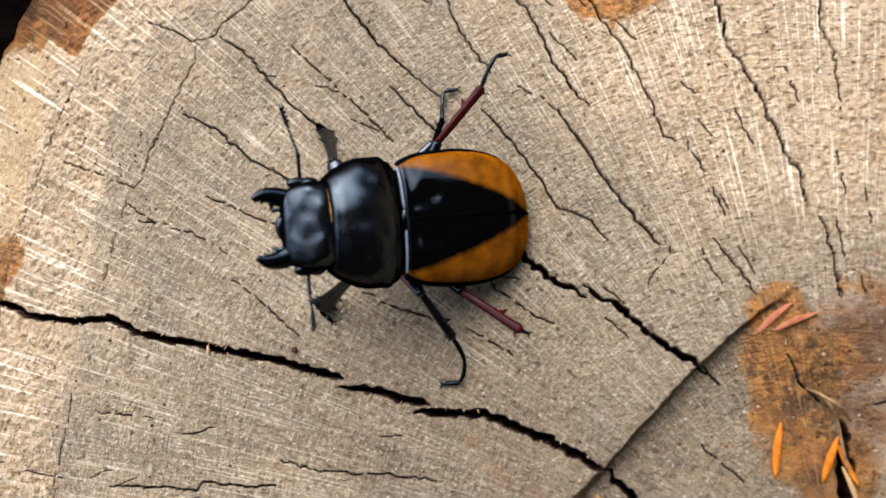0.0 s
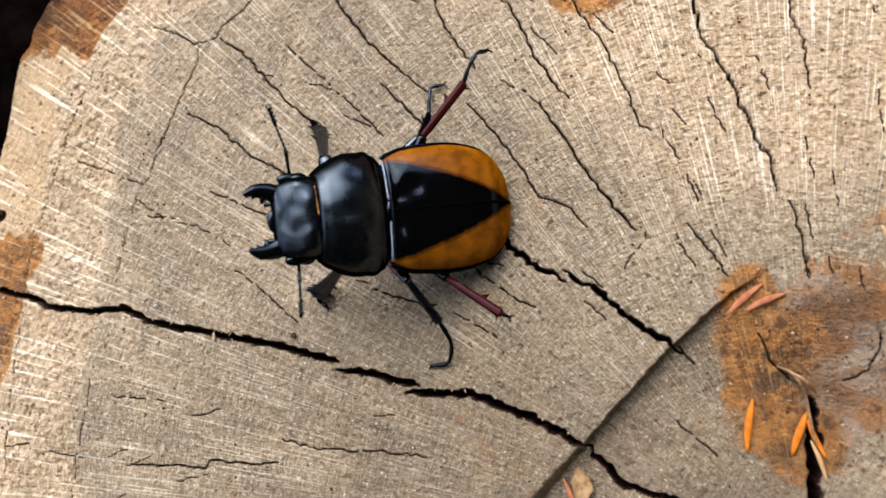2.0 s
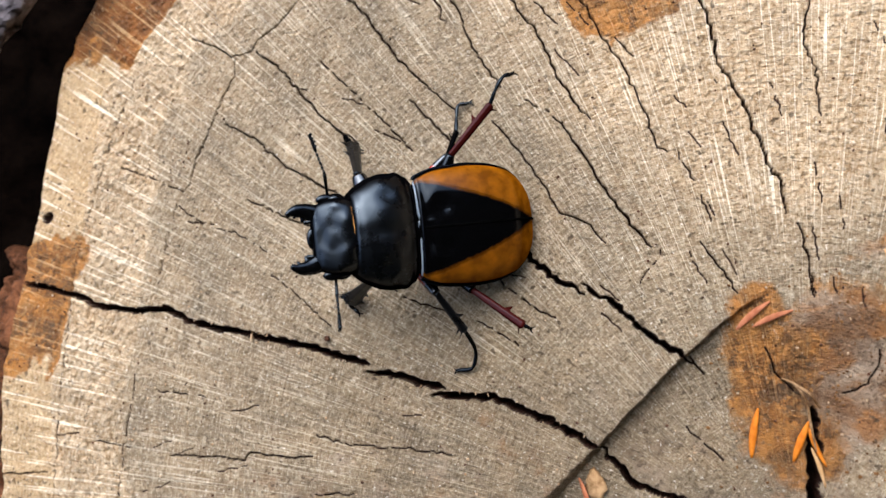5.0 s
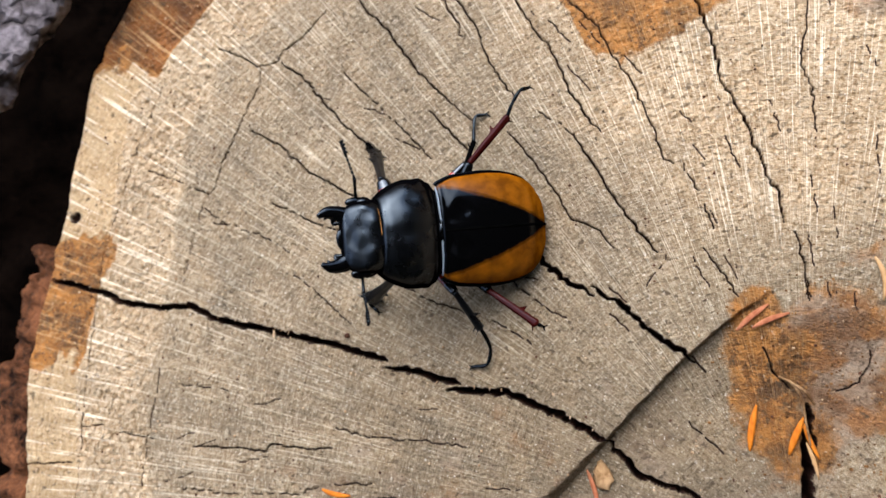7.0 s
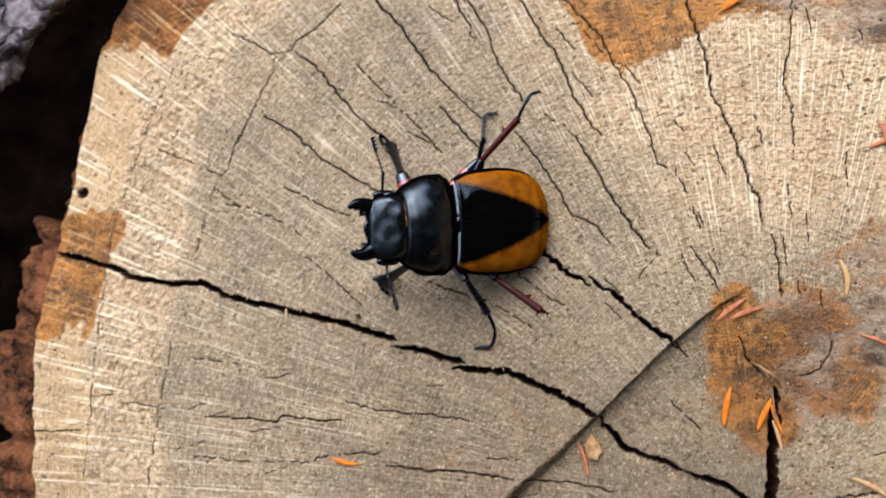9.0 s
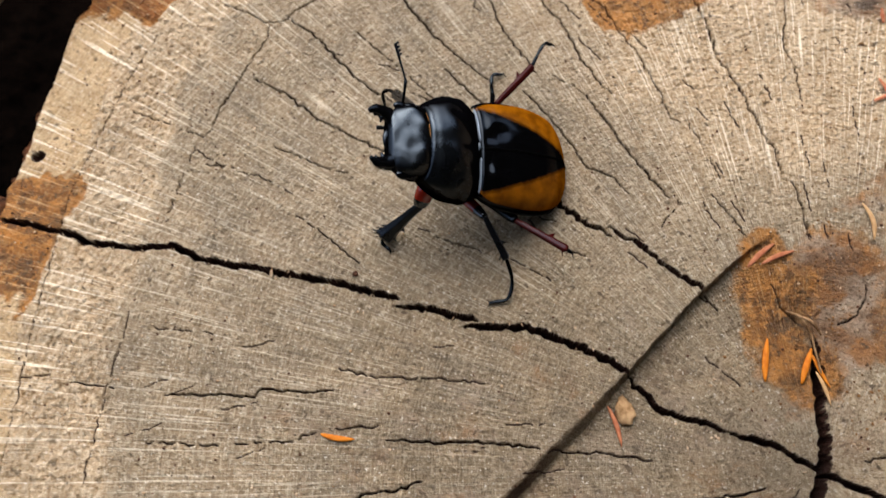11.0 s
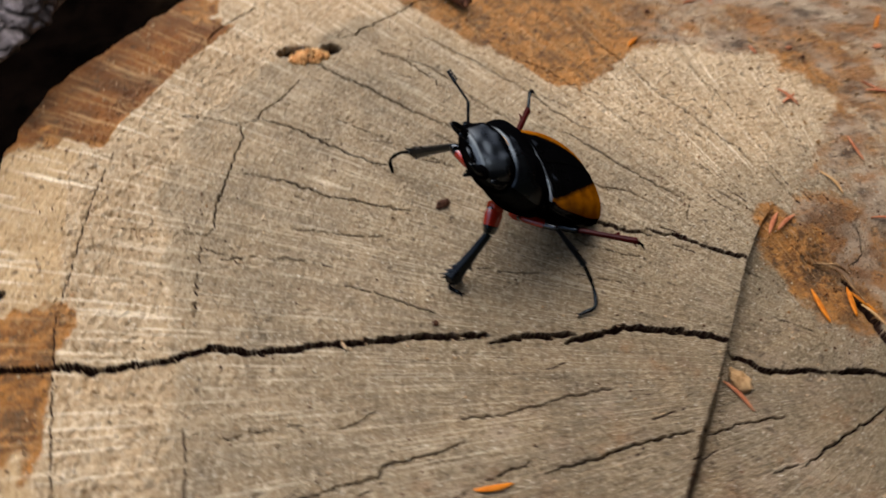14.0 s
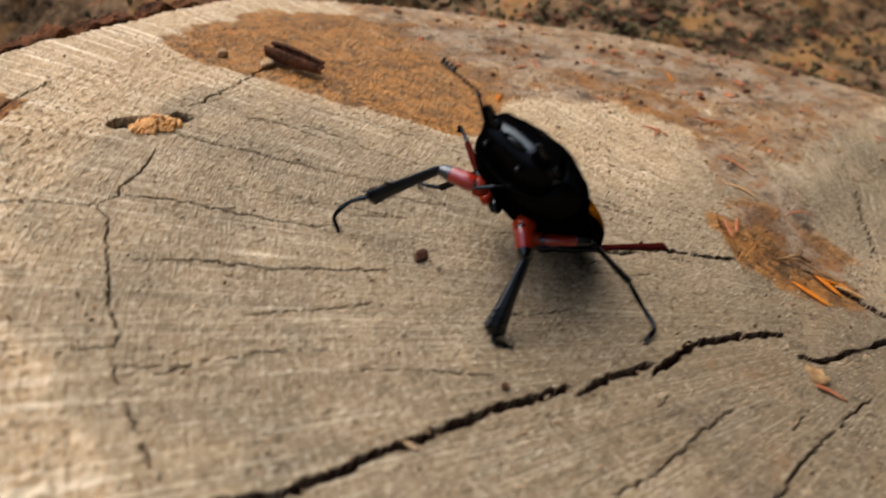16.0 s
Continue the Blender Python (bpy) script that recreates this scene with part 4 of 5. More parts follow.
for name, place, size, turn, mat, label, cat in (
    ("wood_chip", (30.3, -49.8, -3.9), (4.2, 6.2, 1.6), 15, CHIP, "pale brown flake of wood below the saw step", "wood chip"),
    ("pale_chip", (7.5, 101.5, 0.9), (6.5, 3.2, 2.0), 30, TWIG, "pale splinter beside the bark chip", "wood chip"),
    ("pebble", (-0.5, 111.0, 0.8), (3.2, 2.4, 2.2), 20, TWIG, "small whitish crumb of wood", "crumb"),
    ("frass", (-18.4, 13.5, 0.7), (4.2, 2.2, 1.6), 20, DARK_CHIP, "small dark crumb on the wood", "crumb"),
    ("frass", (-31.5, -19.0, 0.5), (1.4, 1.3, 1.0), 0, DARK_CHIP, "tiny dark crumb by the crack", "crumb"),
    ("splinter", (-52.0, -18.9, 0.4), (0.8, 2.0, 0.8), 10, TWIG, "tiny white splinter on the crack's lip", "splinter"),
):
    v, f = flake(size, len(name) + int(size[0] * 7), 0.55)
    ob = thing(name, v, f, mat, label, cat)
    ob.matrix_world = pose(place[0] / 1000, place[1] / 1000, place[2] / 1000, 0, 0, turn)


def curled_chip(length, radius, thick):
    """A strip of bark rolled almost to a tube, open along its upper side."""
    verts, faces = [], []
    n, m = 18, 22
    for i in range(n + 1):
        s = i / n
        r0 = radius * (0.72 + 0.28 * math.sin(math.pi * min(1.0, s + 0.12))) * (1 + 0.1 * noise.noise(Vector((s * 5, 0, 1))))
        for layer in (0, 1):
            for j in range(m + 1):
                a = radians(-215 + 255 * j / m) + 0.12 * noise.noise(Vector((s * 6, 4, layer)))
                r = r0 * (1 + 0.12 * j / m) - layer * thick + 0.0002 * noise.noise(Vector((s * 14, j * 0.9, 2)))
                end = 0.0012 * noise.noise(Vector((j * 0.5, i, 7))) * (i in (0, n))
                verts.append(Vector((length * (s - 0.5) + end, r * math.cos(a), r * math.sin(a) + radius)))
    k = m + 1
    row = 2 * k
    for i in range(n):
        for j in range(m):
            p = i * row + j
            faces += [(p, p + 1, p + row + 1, p + row), (p + k, p + row + k, p + row + k + 1, p + k + 1)]
        for j in (0, m):
            p = i * row + j
            faces.append((p, p + row, p + row + k, p + k))
    for i in (0, n):
        for j in range(m):
            p = i * row + j
            faces.append((p, p + 1, p + k + 1, p + k))
    return verts, faces


ob = thing("bark_chip", *curled_chip(0.0165, 0.0027, 0.0006), DARK_CHIP, "dark red-brown curled bark chip on the stump", "bark chip")
ob.matrix_world = pose(0.0136, 0.098, 0.0006, 0, 0, -68)


def over_crack(x, y):
    """Whether a crumb there would hang over an open crack."""
    for half, _, pts, _ in CRACKS:
        for (ax, ay), (bx, by) in zip(pts, pts[1:]):
            ll = max((bx - ax) ** 2 + (by - ay) ** 2, 1e-6)
            t = min(1.0, max(0.0, ((x - ax) * (bx - ax) + (y - ay) * (by - ay)) / ll))
            if math.hypot(x - ax - t * (bx - ax), y - ay - t * (by - ay)) < half + 0.5:
                return True
    return False


def build_crumbs():
    rng = random.Random(23)
    heap = []
    for _ in range(190):
        a, r = rng.uniform(0, 6.28), rng.random() ** 0.6
        x, y = -37.0 + 5.4 * r * math.cos(a), 78.2 + 2.6 * r * math.sin(a)
        heap.append(ball((x / 1000, y / 1000, (0.2 + 2.6 * (1 - r) * rng.random()) / 1000), [rng.uniform(0.4, 1.1) / 1000 for _ in range(3)], 7, 5, 0.6, len(heap)))
    v, f = joined(heap)
    thing("sawdust", v, f, SAWDUST, "heap of orange sawdust at the bored hole", "sawdust", kind="stuff", smooth=False)
    for name, mat, count, lo, hi, label in (("pale_crumbs", TWIG, 800, 0.12, 0.42, "tiny pale wood crumbs scattered on the cut"), ("dark_crumbs", DARK_CHIP, 420, 0.10, 0.38, "tiny dark crumbs scattered on the cut")):
        grains = []
        while len(grains) < count:
            x, y = rng.uniform(-128, 110), rng.uniform(-85, 125)
            if rim_distance(np.array([x]), np.array([y]))[0] > -2 or rng.random() > 0.35 + 0.65 * (x > 40 or x < -60) or over_crack(x, y):
                continue
            grains.append(ball((x / 1000, y / 1000, (surface(x, y) + 0.2) / 1000), [rng.uniform(lo, hi) / 1000 for _ in range(3)], 6, 4, 0.5, len(grains)))
        v, f = joined(grains)
        thing(name, v, f, mat, label, "crumbs", kind="stuff", smooth=False)
    for name, mat, count, lo, hi, label in (("bark_crumbs", CHIP, 150, 0.2, 0.9, "brown bark crumbs strewn on the dirty far side of the cut"), ("needle_bits", NEEDLE_RED, 20, 0.5, 1.3, "broken orange-brown needle bits on the dirty wood")):
        grains = []
        while len(grains) < count:
            x, y = rng.uniform(92, 215), rng.uniform(-25, 125)
            if rim_distance(np.array([x]), np.array([y]))[0] > -2 or rng.random() > 0.12 + 0.9 * min(1.0, max(0.0, (x + 1.1 * y - 100) / 70)):
                continue
            c = Vector((x, y, surface(x, y) + 0.35)) / 1000
            if name == "needle_bits":
                d = Vector((rng.uniform(-1, 1), rng.uniform(-1, 1), 0.05)).normalized() * rng.uniform(1.5, 4) / 1000
                grains.append(tube([c - d, c, c + d], [0.0003, 0.0006, 0.0003], 6, 0.6))
            else:
                grains.append(ball(c, [rng.uniform(lo, hi) / 1000, rng.uniform(lo, hi) / 1000, rng.uniform(0.3, 0.7) / 1000], 7, 4, 0.6, len(grains)))
        v, f = joined(grains)
        thing(name, v, f, mat, label, "litter", kind="stuff", smooth=False)
    for name, mat, count, label in (("leaf_scraps", NEEDLE_RED, 16, "orange-brown leaf and bark scraps on the dirty far side of the cut"), ("dark_scraps", DARK_CHIP, 22, "dark bark scraps on the dirty far side of the cut")):
        scraps = []
        while len(scraps) < count:
            x, y = rng.uniform(70, 245), rng.uniform(15, 140)
            if rim_distance(np.array([x]), np.array([y]))[0] > -1 or x + 1.1 * y < rng.uniform(140, 210):
                continue
            big = rng.uniform(0.6, 2.0)
            scraps.append(ball(Vector((x, y, surface(x, y) + 0.4)) / 1000, (big * rng.uniform(0.6, 1.5) / 1000, big * rng.uniform(0.5, 1.2) / 1000, rng.uniform(0.3, 0.8) / 1000), 8, 5, 0.7, len(scraps)))
        v, f = joined(scraps)
        thing(name, v, f, mat, label, "litter", kind="stuff", smooth=False)
    grains = []
    while len(grains) < 260:
        x, y = rng.gauss(74, 11), rng.gauss(-27, 12)
        if x < 52 or rim_distance(np.array([x]), np.array([y]))[0] > -2 or over_crack(x, y):
            continue
        grains.append(ball((x / 1000, y / 1000, (surface(x, y) + 0.15) / 1000), [rng.uniform(0.1, 0.42) / 1000, rng.uniform(0.1, 0.42) / 1000, rng.uniform(0.08, 0.18) / 1000], 6, 4, 0.6, len(grains)))
    v, f = joined(grains)
    thing("soil_crumbs", v, f, SOIL_CRUMB, "brown soil crumbs on the stained patch by the pith", "crumbs", kind="stuff", smooth=False)
    # torn splinters on the lips of the main crack
    lips = []
    line = CRACKS[0][2] + CRACKS[2][2]
    for a, b in zip(line, line[1:]):
        for _ in range(int(math.dist(a, b) / 3.2)):
            t, side = rng.random(), rng.choice((-1, -1, 1))
            n = Vector((-(b[1] - a[1]), b[0] - a[0], 0)).normalized() * side
            c = Vector((a[0] + (b[0] - a[0]) * t, a[1] + (b[1] - a[1]) * t, 0.1)) + n * rng.uniform(0.75, 1.1)
            e = c - n * rng.uniform(0.2, 0.6) + Vector((rng.uniform(-0.4, 0.4), rng.uniform(-0.3, 0.3), rng.uniform(0.0, 0.5)))
            lips.append(tube([c / 1000, (c + e) / 2000, e / 1000], [rng.uniform(0.12, 0.25) / 1000, 0.00014, 0.00005], 5))
    v, f = joined(lips)
    thing("splinters", v, f, TWIG, "torn pale fibres on the lips of the long crack", "splinters", kind="stuff")


build_crumbs()

pts, rad = smooth_line([(0.0674, -0.0269, -0.0036), (0.0702, -0.0284, -0.003), (0.0717, -0.0318, -0.0028), (0.0722, -0.0355, -0.003), (0.073, -0.041, -0.0034)], [0.0002, 0.00035, 0.0003, 0.00025, 0.0002])
pts2, rad2 = smooth_line([(0.0700, -0.0283, -0.003), (0.0722, -0.0298, -0.0022), (0.0741, -0.0325, -0.003)], [0.0003, 0.0004, 0.00025])
v, f = joined([tube(pts, rad, 8), tube(pts2, rad2, 8)])
thing("twig", v, f, TWIG_DARK, "thin brown forked twig lying by the crack", "twig")


# ---- the stag beetle: x ahead, y to its left, z to its back, from the tail's tip ----
TAIL = Vector((0.0175, 0.0073, 0.0012))
AHEAD = Vector((-0.761, -0.158, 0.629)).normalized()
LEFT = Vector((0.054, -0.982, -0.172))
LEFT = (LEFT - AHEAD * LEFT.dot(AHEAD)).normalized()
BACK = AHEAD.cross(LEFT)
BODY = Matrix.Translation(TAIL) @ Matrix((AHEAD, LEFT, BACK)).transposed().to_4x4()
TO_BODY = BODY.inverted()
beetle = new("stag_beetle", None)
beetle.matrix_world = BODY
tagged(beetle, "black stag beetle with amber-edged wing cases rearing up on the stump", "beetle")


def part(name, data, material, parent=None, label=""):
    v, f = data
    ob = thing(name, v, f, material, label, parent=parent or beetle)
    return ob


def mm(p):
    return Vector(p) / 1000


def shell(stations, a0, a1, n=24, power=2.2):
    """Loft of arcs along x. A station: x, half-width, top, bottom, y offset; angles from the left side (0) over the back (90)."""
    verts, faces = [], []
    for x, w, top, bot, *_ in stations:
        for j in range(n + 1):
            a = radians(a0 + (a1 - a0) * j / n)
            c, s = math.cos(a), math.sin(a)
            c, s = math.copysign(abs(c) ** (2 / power), c), math.copysign(abs(s) ** (2 / power), s)
            verts.append(mm((x, w * c, (top if s > 0 else -bot) * s)))
    k = n + 1
    for i in range(len(stations) - 1):
        for j in range(n):
            faces.append((i * k + j, i * k + j + 1, (i + 1) * k + j + 1, (i + 1) * k + j))
    return verts, faces


def interp_stations(keys, n):
    k = np.array(keys, float)
    x = k[:, 0]
    # denser towards both ends
    t = (1 - np.cos(np.linspace(0, np.pi, n))) / 2
    q = x[0] + (x[-1] - x[0]) * t
    cols = [q]
    for c in range(1, k.shape[1]):
        m = np.gradient(k[:, c], x)
        i = np.clip(np.searchsorted(x, q) - 1, 0, len(x) - 2)
        h = x[i + 1] - x[i]
        u = (q - x[i]) / h
        cols.append((2 * u**3 - 3 * u**2 + 1) * k[i, c] + (u**3 - 2 * u**2 + u) * h * m[i] + (-2 * u**3 + 3 * u**2) * k[i + 1, c] + (u**3 - u**2) * h * m[i + 1])
    return np.stack(cols, 1)


ELYTRA = [(-0.4, 1.2, 0.4, -0.5), (0.2, 4.6, 1.5, -1.5), (1.8, 7.8, 2.8, -2.6), (4.6, 10.4, 4.1, -3.8), (8.6, 12, 4.9, -4.6), (14, 12.7, 5.2, -5.2), (20, 12.4, 4.7, -5.6), (24, 11.8, 3.8, -5.6), (26.1, 11, 3.1, -5.6), (27, 10.6, 2.65, -5.5), (27.4, 10.2, 2.34, -5.2)]


def lift(x):
    """Height of the wing cases' side margin above the body's middle plane."""
    return 0.0013 * min(1.0, max(0.0, x / 6.0))


def build_elytron(side):
    st = interp_stations(ELYTRA, 46)
    n = 26
    v, f = shell(st, 1.0, 90.0, n)
    if side < 0:
        v = [Vector((p.x, -p.y, p.z)) for p in v]
        f = [q[::-1] for q in f]
    for p in v:
        x, y = p.x * 1000, abs(p.y) * 1000
        p.z += lift(x)
        # shoulder boss with a dent behind it, and a raised front rim
        p.z += 0.0004 * math.exp(-((x - 24.6) / 1.3) ** 2 - ((y - 6.3) / 1.6) ** 2) - 0.0005 * math.exp(-((x - 22.3) / 1.4) ** 2 - ((y - 4.2) / 1.6) ** 2)
        p.z += 0.0003 * math.exp(-((x - 27.0) / 0.4) ** 2)
        # folds and dents along the front
        fold = math.exp(-((x - 24.6) / 2.2) ** 2) * min(1.0, y / 2.0)
        p.z += 0.0003 * fold * noise.noise(Vector((x * 0.55, side * y * 0.4, 3.3))) - 0.0003 * math.exp(-((x - 25.6) / 0.7) ** 2 - ((y - 2.6) / 1.0) ** 2)
    ob = part("elytron", (v, f), ELYTRON, label="glossy amber wing case with a black inner half")
    vals = []
    for p in ob.data.vertices:
        x, y = p.co.x * 1000, abs(p.co.y) * 1000
        w = float(np.interp(x, st[:, 0], st[:, 1]))
        edge = w * float(np.interp(x, (0, 2, 6, 10, 14, 18, 21.5, 24.6, 27), (0.05, 0.12, 0.24, 0.36, 0.47, 0.58, 0.69, 0.81, 0.92)))
        f1 = np.clip(0.5 + (y - edge) / 3.1, 0, 1)
        rim = np.clip(0.5 + (w - 0.45 - y) / 0.35, 0, 1)
        vals.append(f1 * rim)
    at = ob.data.attributes.new("pattern", "FLOAT", "POINT")
    at.data.foreach_set("value", np.array(vals, np.float32))
    sol = ob.modifiers.new("thickness", "SOLIDIFY")
    sol.thickness, sol.offset, sol.use_rim = 0.0003, -1, False
    # raised black margin
    pts = [mm((x, side * (w + 0.12), -0.1 + 1000 * lift(x))) for x, w, *_ in st]
    part("margin", tube(pts, [0.0003] * len(pts), 6), BLACK_GLOSS, ob)
    return ob


for side in (1, -1):
    build_elytron(side)
SEAM = chitin("dull_black_seam", (0.001, 0.001, 0.001), 1.0, 900, 0.1, 0.0)
st = interp_stations(ELYTRA, 40)
part("suture", tube([mm((x, 0, top - 0.2 + 1000 * lift(x))) for x, w, top, bot in st[2:]], [0.00036] * (len(st) - 2), 10), SEAM, label="dull black seam between the wing cases")

# abdomen and breast below the wing cases
st = interp_stations([(0.2, 2.5, 0.2, -0.6), (2, 7, 0.2, -2.4), (7, 10.7, 0.2, -5.2), (14, 11.7, 0.2, -7.6), (21, 11.3, 0.2, -8.8), (27, 9.4, 0.2, -9.0), (31, 8, 0.2, -8.4)], 30)
v, f = shell(st, 180, 360, 24)
for p in v:
    p.z += lift(p.x * 1000)
part("abdomen", (v, f), UNDER, label="dull black underside")
# pale strip whose colour stands in for the sky's reflection at the waist
strip, n_strip = [], 56
for i in range(n_strip + 1):
    a = radians(12 + 156 * i / n_strip)
    c, q = math.cos(a), math.sin(a) ** 0.9
    lip = 0.3 * noise.noise(Vector((i * 0.45, 2, 0))) + 0.2 * noise.noise(Vector((i * 1.3, 6, 0))) - 0.5 * max(0.0, 1 - 4 * min(i, n_strip - i) / n_strip)
    for w, top, x in ((9.3, 1.7, 27.55), (9.9, 2.1, 27.62), (10.1 + lip * 0.5, 2.45 + lip, 27.5), (10.0, 2.35, 27.2)):
        # it dips round the small shield in the middle
        dip = 1.3 * math.exp(-(c * 10 / 1.6) ** 2)
        strip.append(mm((x - dip, w * c, 1.4 + top * q + 0.15 * dip)))
part("waist_glint", (strip, [(i * 4 + j, i * 4 + j + 1, i * 4 + j + 5, i * 4 + j + 4) for i in range(n_strip) for j in range(3)]), SKY_GLINT, label="pale bluish waist strip with the sky's glint painted in")
part("neck_joint", shell(interp_stations([(24.5, 8, 2.4, -5), (27, 8.6, 2.6, -5.4), (29, 8, 2.4, -5)], 8), 0, 360, 32), BLACK_GLOSS)
# scutellum
v, f = ball((0, 0, 0), (0.0030, 0.0030, 0.0006), 20, 8)
v = [Vector((p.x, p.y * (0.35 + 0.65 * (p.x + 0.003) / 0.006), p.z)) for p in v]
sc = part("scutellum", (v, f), BLACK_GLOSS)
sc.matrix_local = pose(0.0254, 0, 0.0037, 0, 14, 0)

# pronotum
PRON = [(27.7, 8.8, 2.7, -5.8), (28.1, 10.1, 3.5, -6.5), (29.6, 11.1, 4.8, -7.1), (32, 11.8, 5.9, -7.4), (35.5, 11.6, 6.6, -7.3), (38.0, 10.5, 6.3, -6.8), (40.0, 8.9, 5.6, -5.9), (41.2, 7.4, 4.6, -5.0), (41.6, 5.8, 3.4, -3.6)]
upper, lower = shell(interp_stations(PRON, 44), 12, 168, 40, 2.15), shell(interp_stations(PRON, 44), 168, 372, 44, 2.15)
for p in upper[0] + lower[0]:
    x, y = p.x * 1000, p.y * 1000
    flank = max(0.0, abs(y) - 7.0) / 5.0
    # flared side margins, sharp hind corners, front corners reaching round the head
    p.y += math.copysign(0.0006 * flank * math.exp(-((x - 30.4) / 1.2) ** 2), y)
    p.x += 0.0014 * flank * math.exp(-((x - 40.5) / 1.6) ** 2)
    if p.z > 0:
        p.z -= 0.0005 * math.exp(-((x - 34) / 5) ** 2 - (y / 1.3) ** 2) + 0.0004 * math.exp(-((x - 35) / 2) ** 2 - ((abs(y) - 7) / 1.5) ** 2)
    p.z += 0.00016 * noise.noise(Vector((x * 0.35, y * 0.35, 5.0)))
part("pronotum", upper, BLACK, label="broad satin-black domed pronotum")
part("prosternum", lower, UNDER, label="dull black underside of the forebody")
pts = [mm((28.1, 10.0 * math.cos(radians(a)), 3.4 * math.sin(radians(a)) ** 0.85)) for a in range(4, 177, 4)]
part("rear_margin", tube(pts, [0.00022] * len(pts), 8), UNDER)
pts = [mm((41.5, 7.8 * math.cos(radians(a)), 4.8 * math.sin(radians(a)) ** 0.85)) for a in range(90, 140, 4)]
part("front_fringe", tube(pts, [0.00007] * len(pts), 6), HAIR, label="thin golden hair fringe")

# head
HEAD = [(39.6, 7.0, 3.6, -4.6), (41.3, 7.7, 4.4, -5.0), (43.2, 7.9, 4.5, -4.9), (45.2, 7.6, 3.9, -4.4), (46.8, 7.0, 3.0, -3.6), (48.0, 6.0, 1.9, -2.8), (48.7, 4.6, 1.0, -1.8), (48.9, 2.5, 0.3, -1.0)]
upper, lower = shell(interp_stations(HEAD, 34), -4, 184, 44, 2.6), shell(interp_stations(HEAD, 34), 184, 356, 32, 2.6)
for p in upper[0] + lower[0]:
    x, y = p.x * 1000, p.y * 1000
    if p.z > 0:
        # dents behind the mandibles, raised brows over the eyes
        p.z -= 0.0005 * math.exp(-((x - 45.6) / 1.6) ** 2 - ((abs(y) - 2.2) / 2.0) ** 2)
        p.z += 0.0004 * math.exp(-((x - 43.0) / 1.2) ** 2 - ((abs(y) - 3.0) / 1.4) ** 2) - 0.0006 * math.exp(-((x - 47.2) / 0.9) ** 2 - (y / 2.0) ** 2)
        p.z += 0.0006 * math.exp(-((x - 44.6) / 1.3) ** 2 - ((abs(y) - 6.4) / 1.2) ** 2)
        p.z += 0.0002 * noise.noise(Vector((x * 0.3, y * 0.3, 8.0))) + 0.00006 * noise.noise(Vector((x * 1.1, y * 1.1, 2.0)))
head = part("head", upper, BLACK, label="satin-black broad flat head")
part("throat", lower, UNDER, head)
for side in (1, -1):
    v, f = ball(mm((43.6, side * 7.3, 0.2)), (0.0019, 0.0013, 0.0016), 18, 12)
    part("eye", (v, f), BLACK_GLOSS, head)
    v, f = ball(mm((45.4, side * 7.5, 0.4)), (0.0022, 0.0011, 0.0007), 14, 8)
    part("eye_ridge", (v, f), BLACK_GLOSS, head)
    line, rr = smooth_line([mm((46.8, side * 4.4, 0)), mm((49.4, side * 5.4, 0.1)), mm((51.8, side * 5.6, 0.5)), mm((53.8, side * 5.0, 0.9))], [0.0020, 0.0016, 0.0012, 0.0003], 6)
    part("mandible", tube(line, rr, 14, 0.62, (0, 0, 1)), BLACK_GLOSS, head, "short black curved mandible")
    for at, out, size in ((0.42, 2.3, 0.0009), (0.62, 1.5, 0.0007), (0.8, 1.0, 0.0005)):
        base = line[int(at * (len(line) - 1))]
        tooth = tube([base, base + mm((0.5, -side * out * 0.6, 0)), base + mm((0.9, -side * out, 0.1))], [size, size * 0.7, size * 0.15], 8, 0.7, (0, 0, 1))
        part("tooth", tooth, BLACK_GLOSS, head)
    line, rr = smooth_line([mm((46.6, side * 2.6, -2.2)), mm((48.2, side * 3.4, -2.9)), mm((49.4, side * 3.4, -3.6))], [0.0005, 0.0004, 0.0005], 4)
    part("palp", tube(line, rr, 8), BLACK_GLOSS, head)
v, f = ball(mm((48.7, 0, -0.4)), (0.0012, 0.0022, 0.0006), 14, 8)
part("labrum", (v, f), BLACK_GLOSS, head)


def antenna(side, elbow, tip):
    """Long first joint, then a bent whip of beads with a short comb; elbow and tip in the world."""
    base = mm((44.8, side * 7.2, -0.6))
    e, t = TO_BODY @ (Vector(elbow) / 1000), TO_BODY @ (Vector(tip) / 1000)
    pieces = [tube(*smooth_line([base, base.lerp(e, 0.5), e], [0.00034, 0.0003, 0.0004], 4), 8)]
    d = (t - e)
    for i in range(6):
        a, b = e + d * (i / 9.0), e + d * ((i + 0.9) / 9.0)
        pieces.append(tube([a, a.lerp(b, 0.5), b], [0.0002, 0.0003, 0.0002], 7))
    nrm = d.cross(Vector((1, 0, 0.2))).normalized()
    for i in range(6, 10):
        a, b = e + d * (i / 10.0), e + d * ((i + 1) / 10.0)
        pieces.append(tube([a, b, b + nrm * 0.0009], [0.0003, 0.00038, 0.00026], 8))
    pts = [p for v, f in pieces for p in v]
    v, f = joined(pieces)
    v = [p - base for p in v]
    ob = part("antenna", (v, f), BLACK_GLOSS, head, "thin elbowed antenna with a small comb")
    ob.location = base
    return ob


antenna_right = antenna(-1, (-16.2, 11.8, 34.4), (-18.4, 19.0, 37.0))
antenna_left = antenna(1, (-15.2, -11.4, 29.5), (-10.5, -17.9, 37.5))


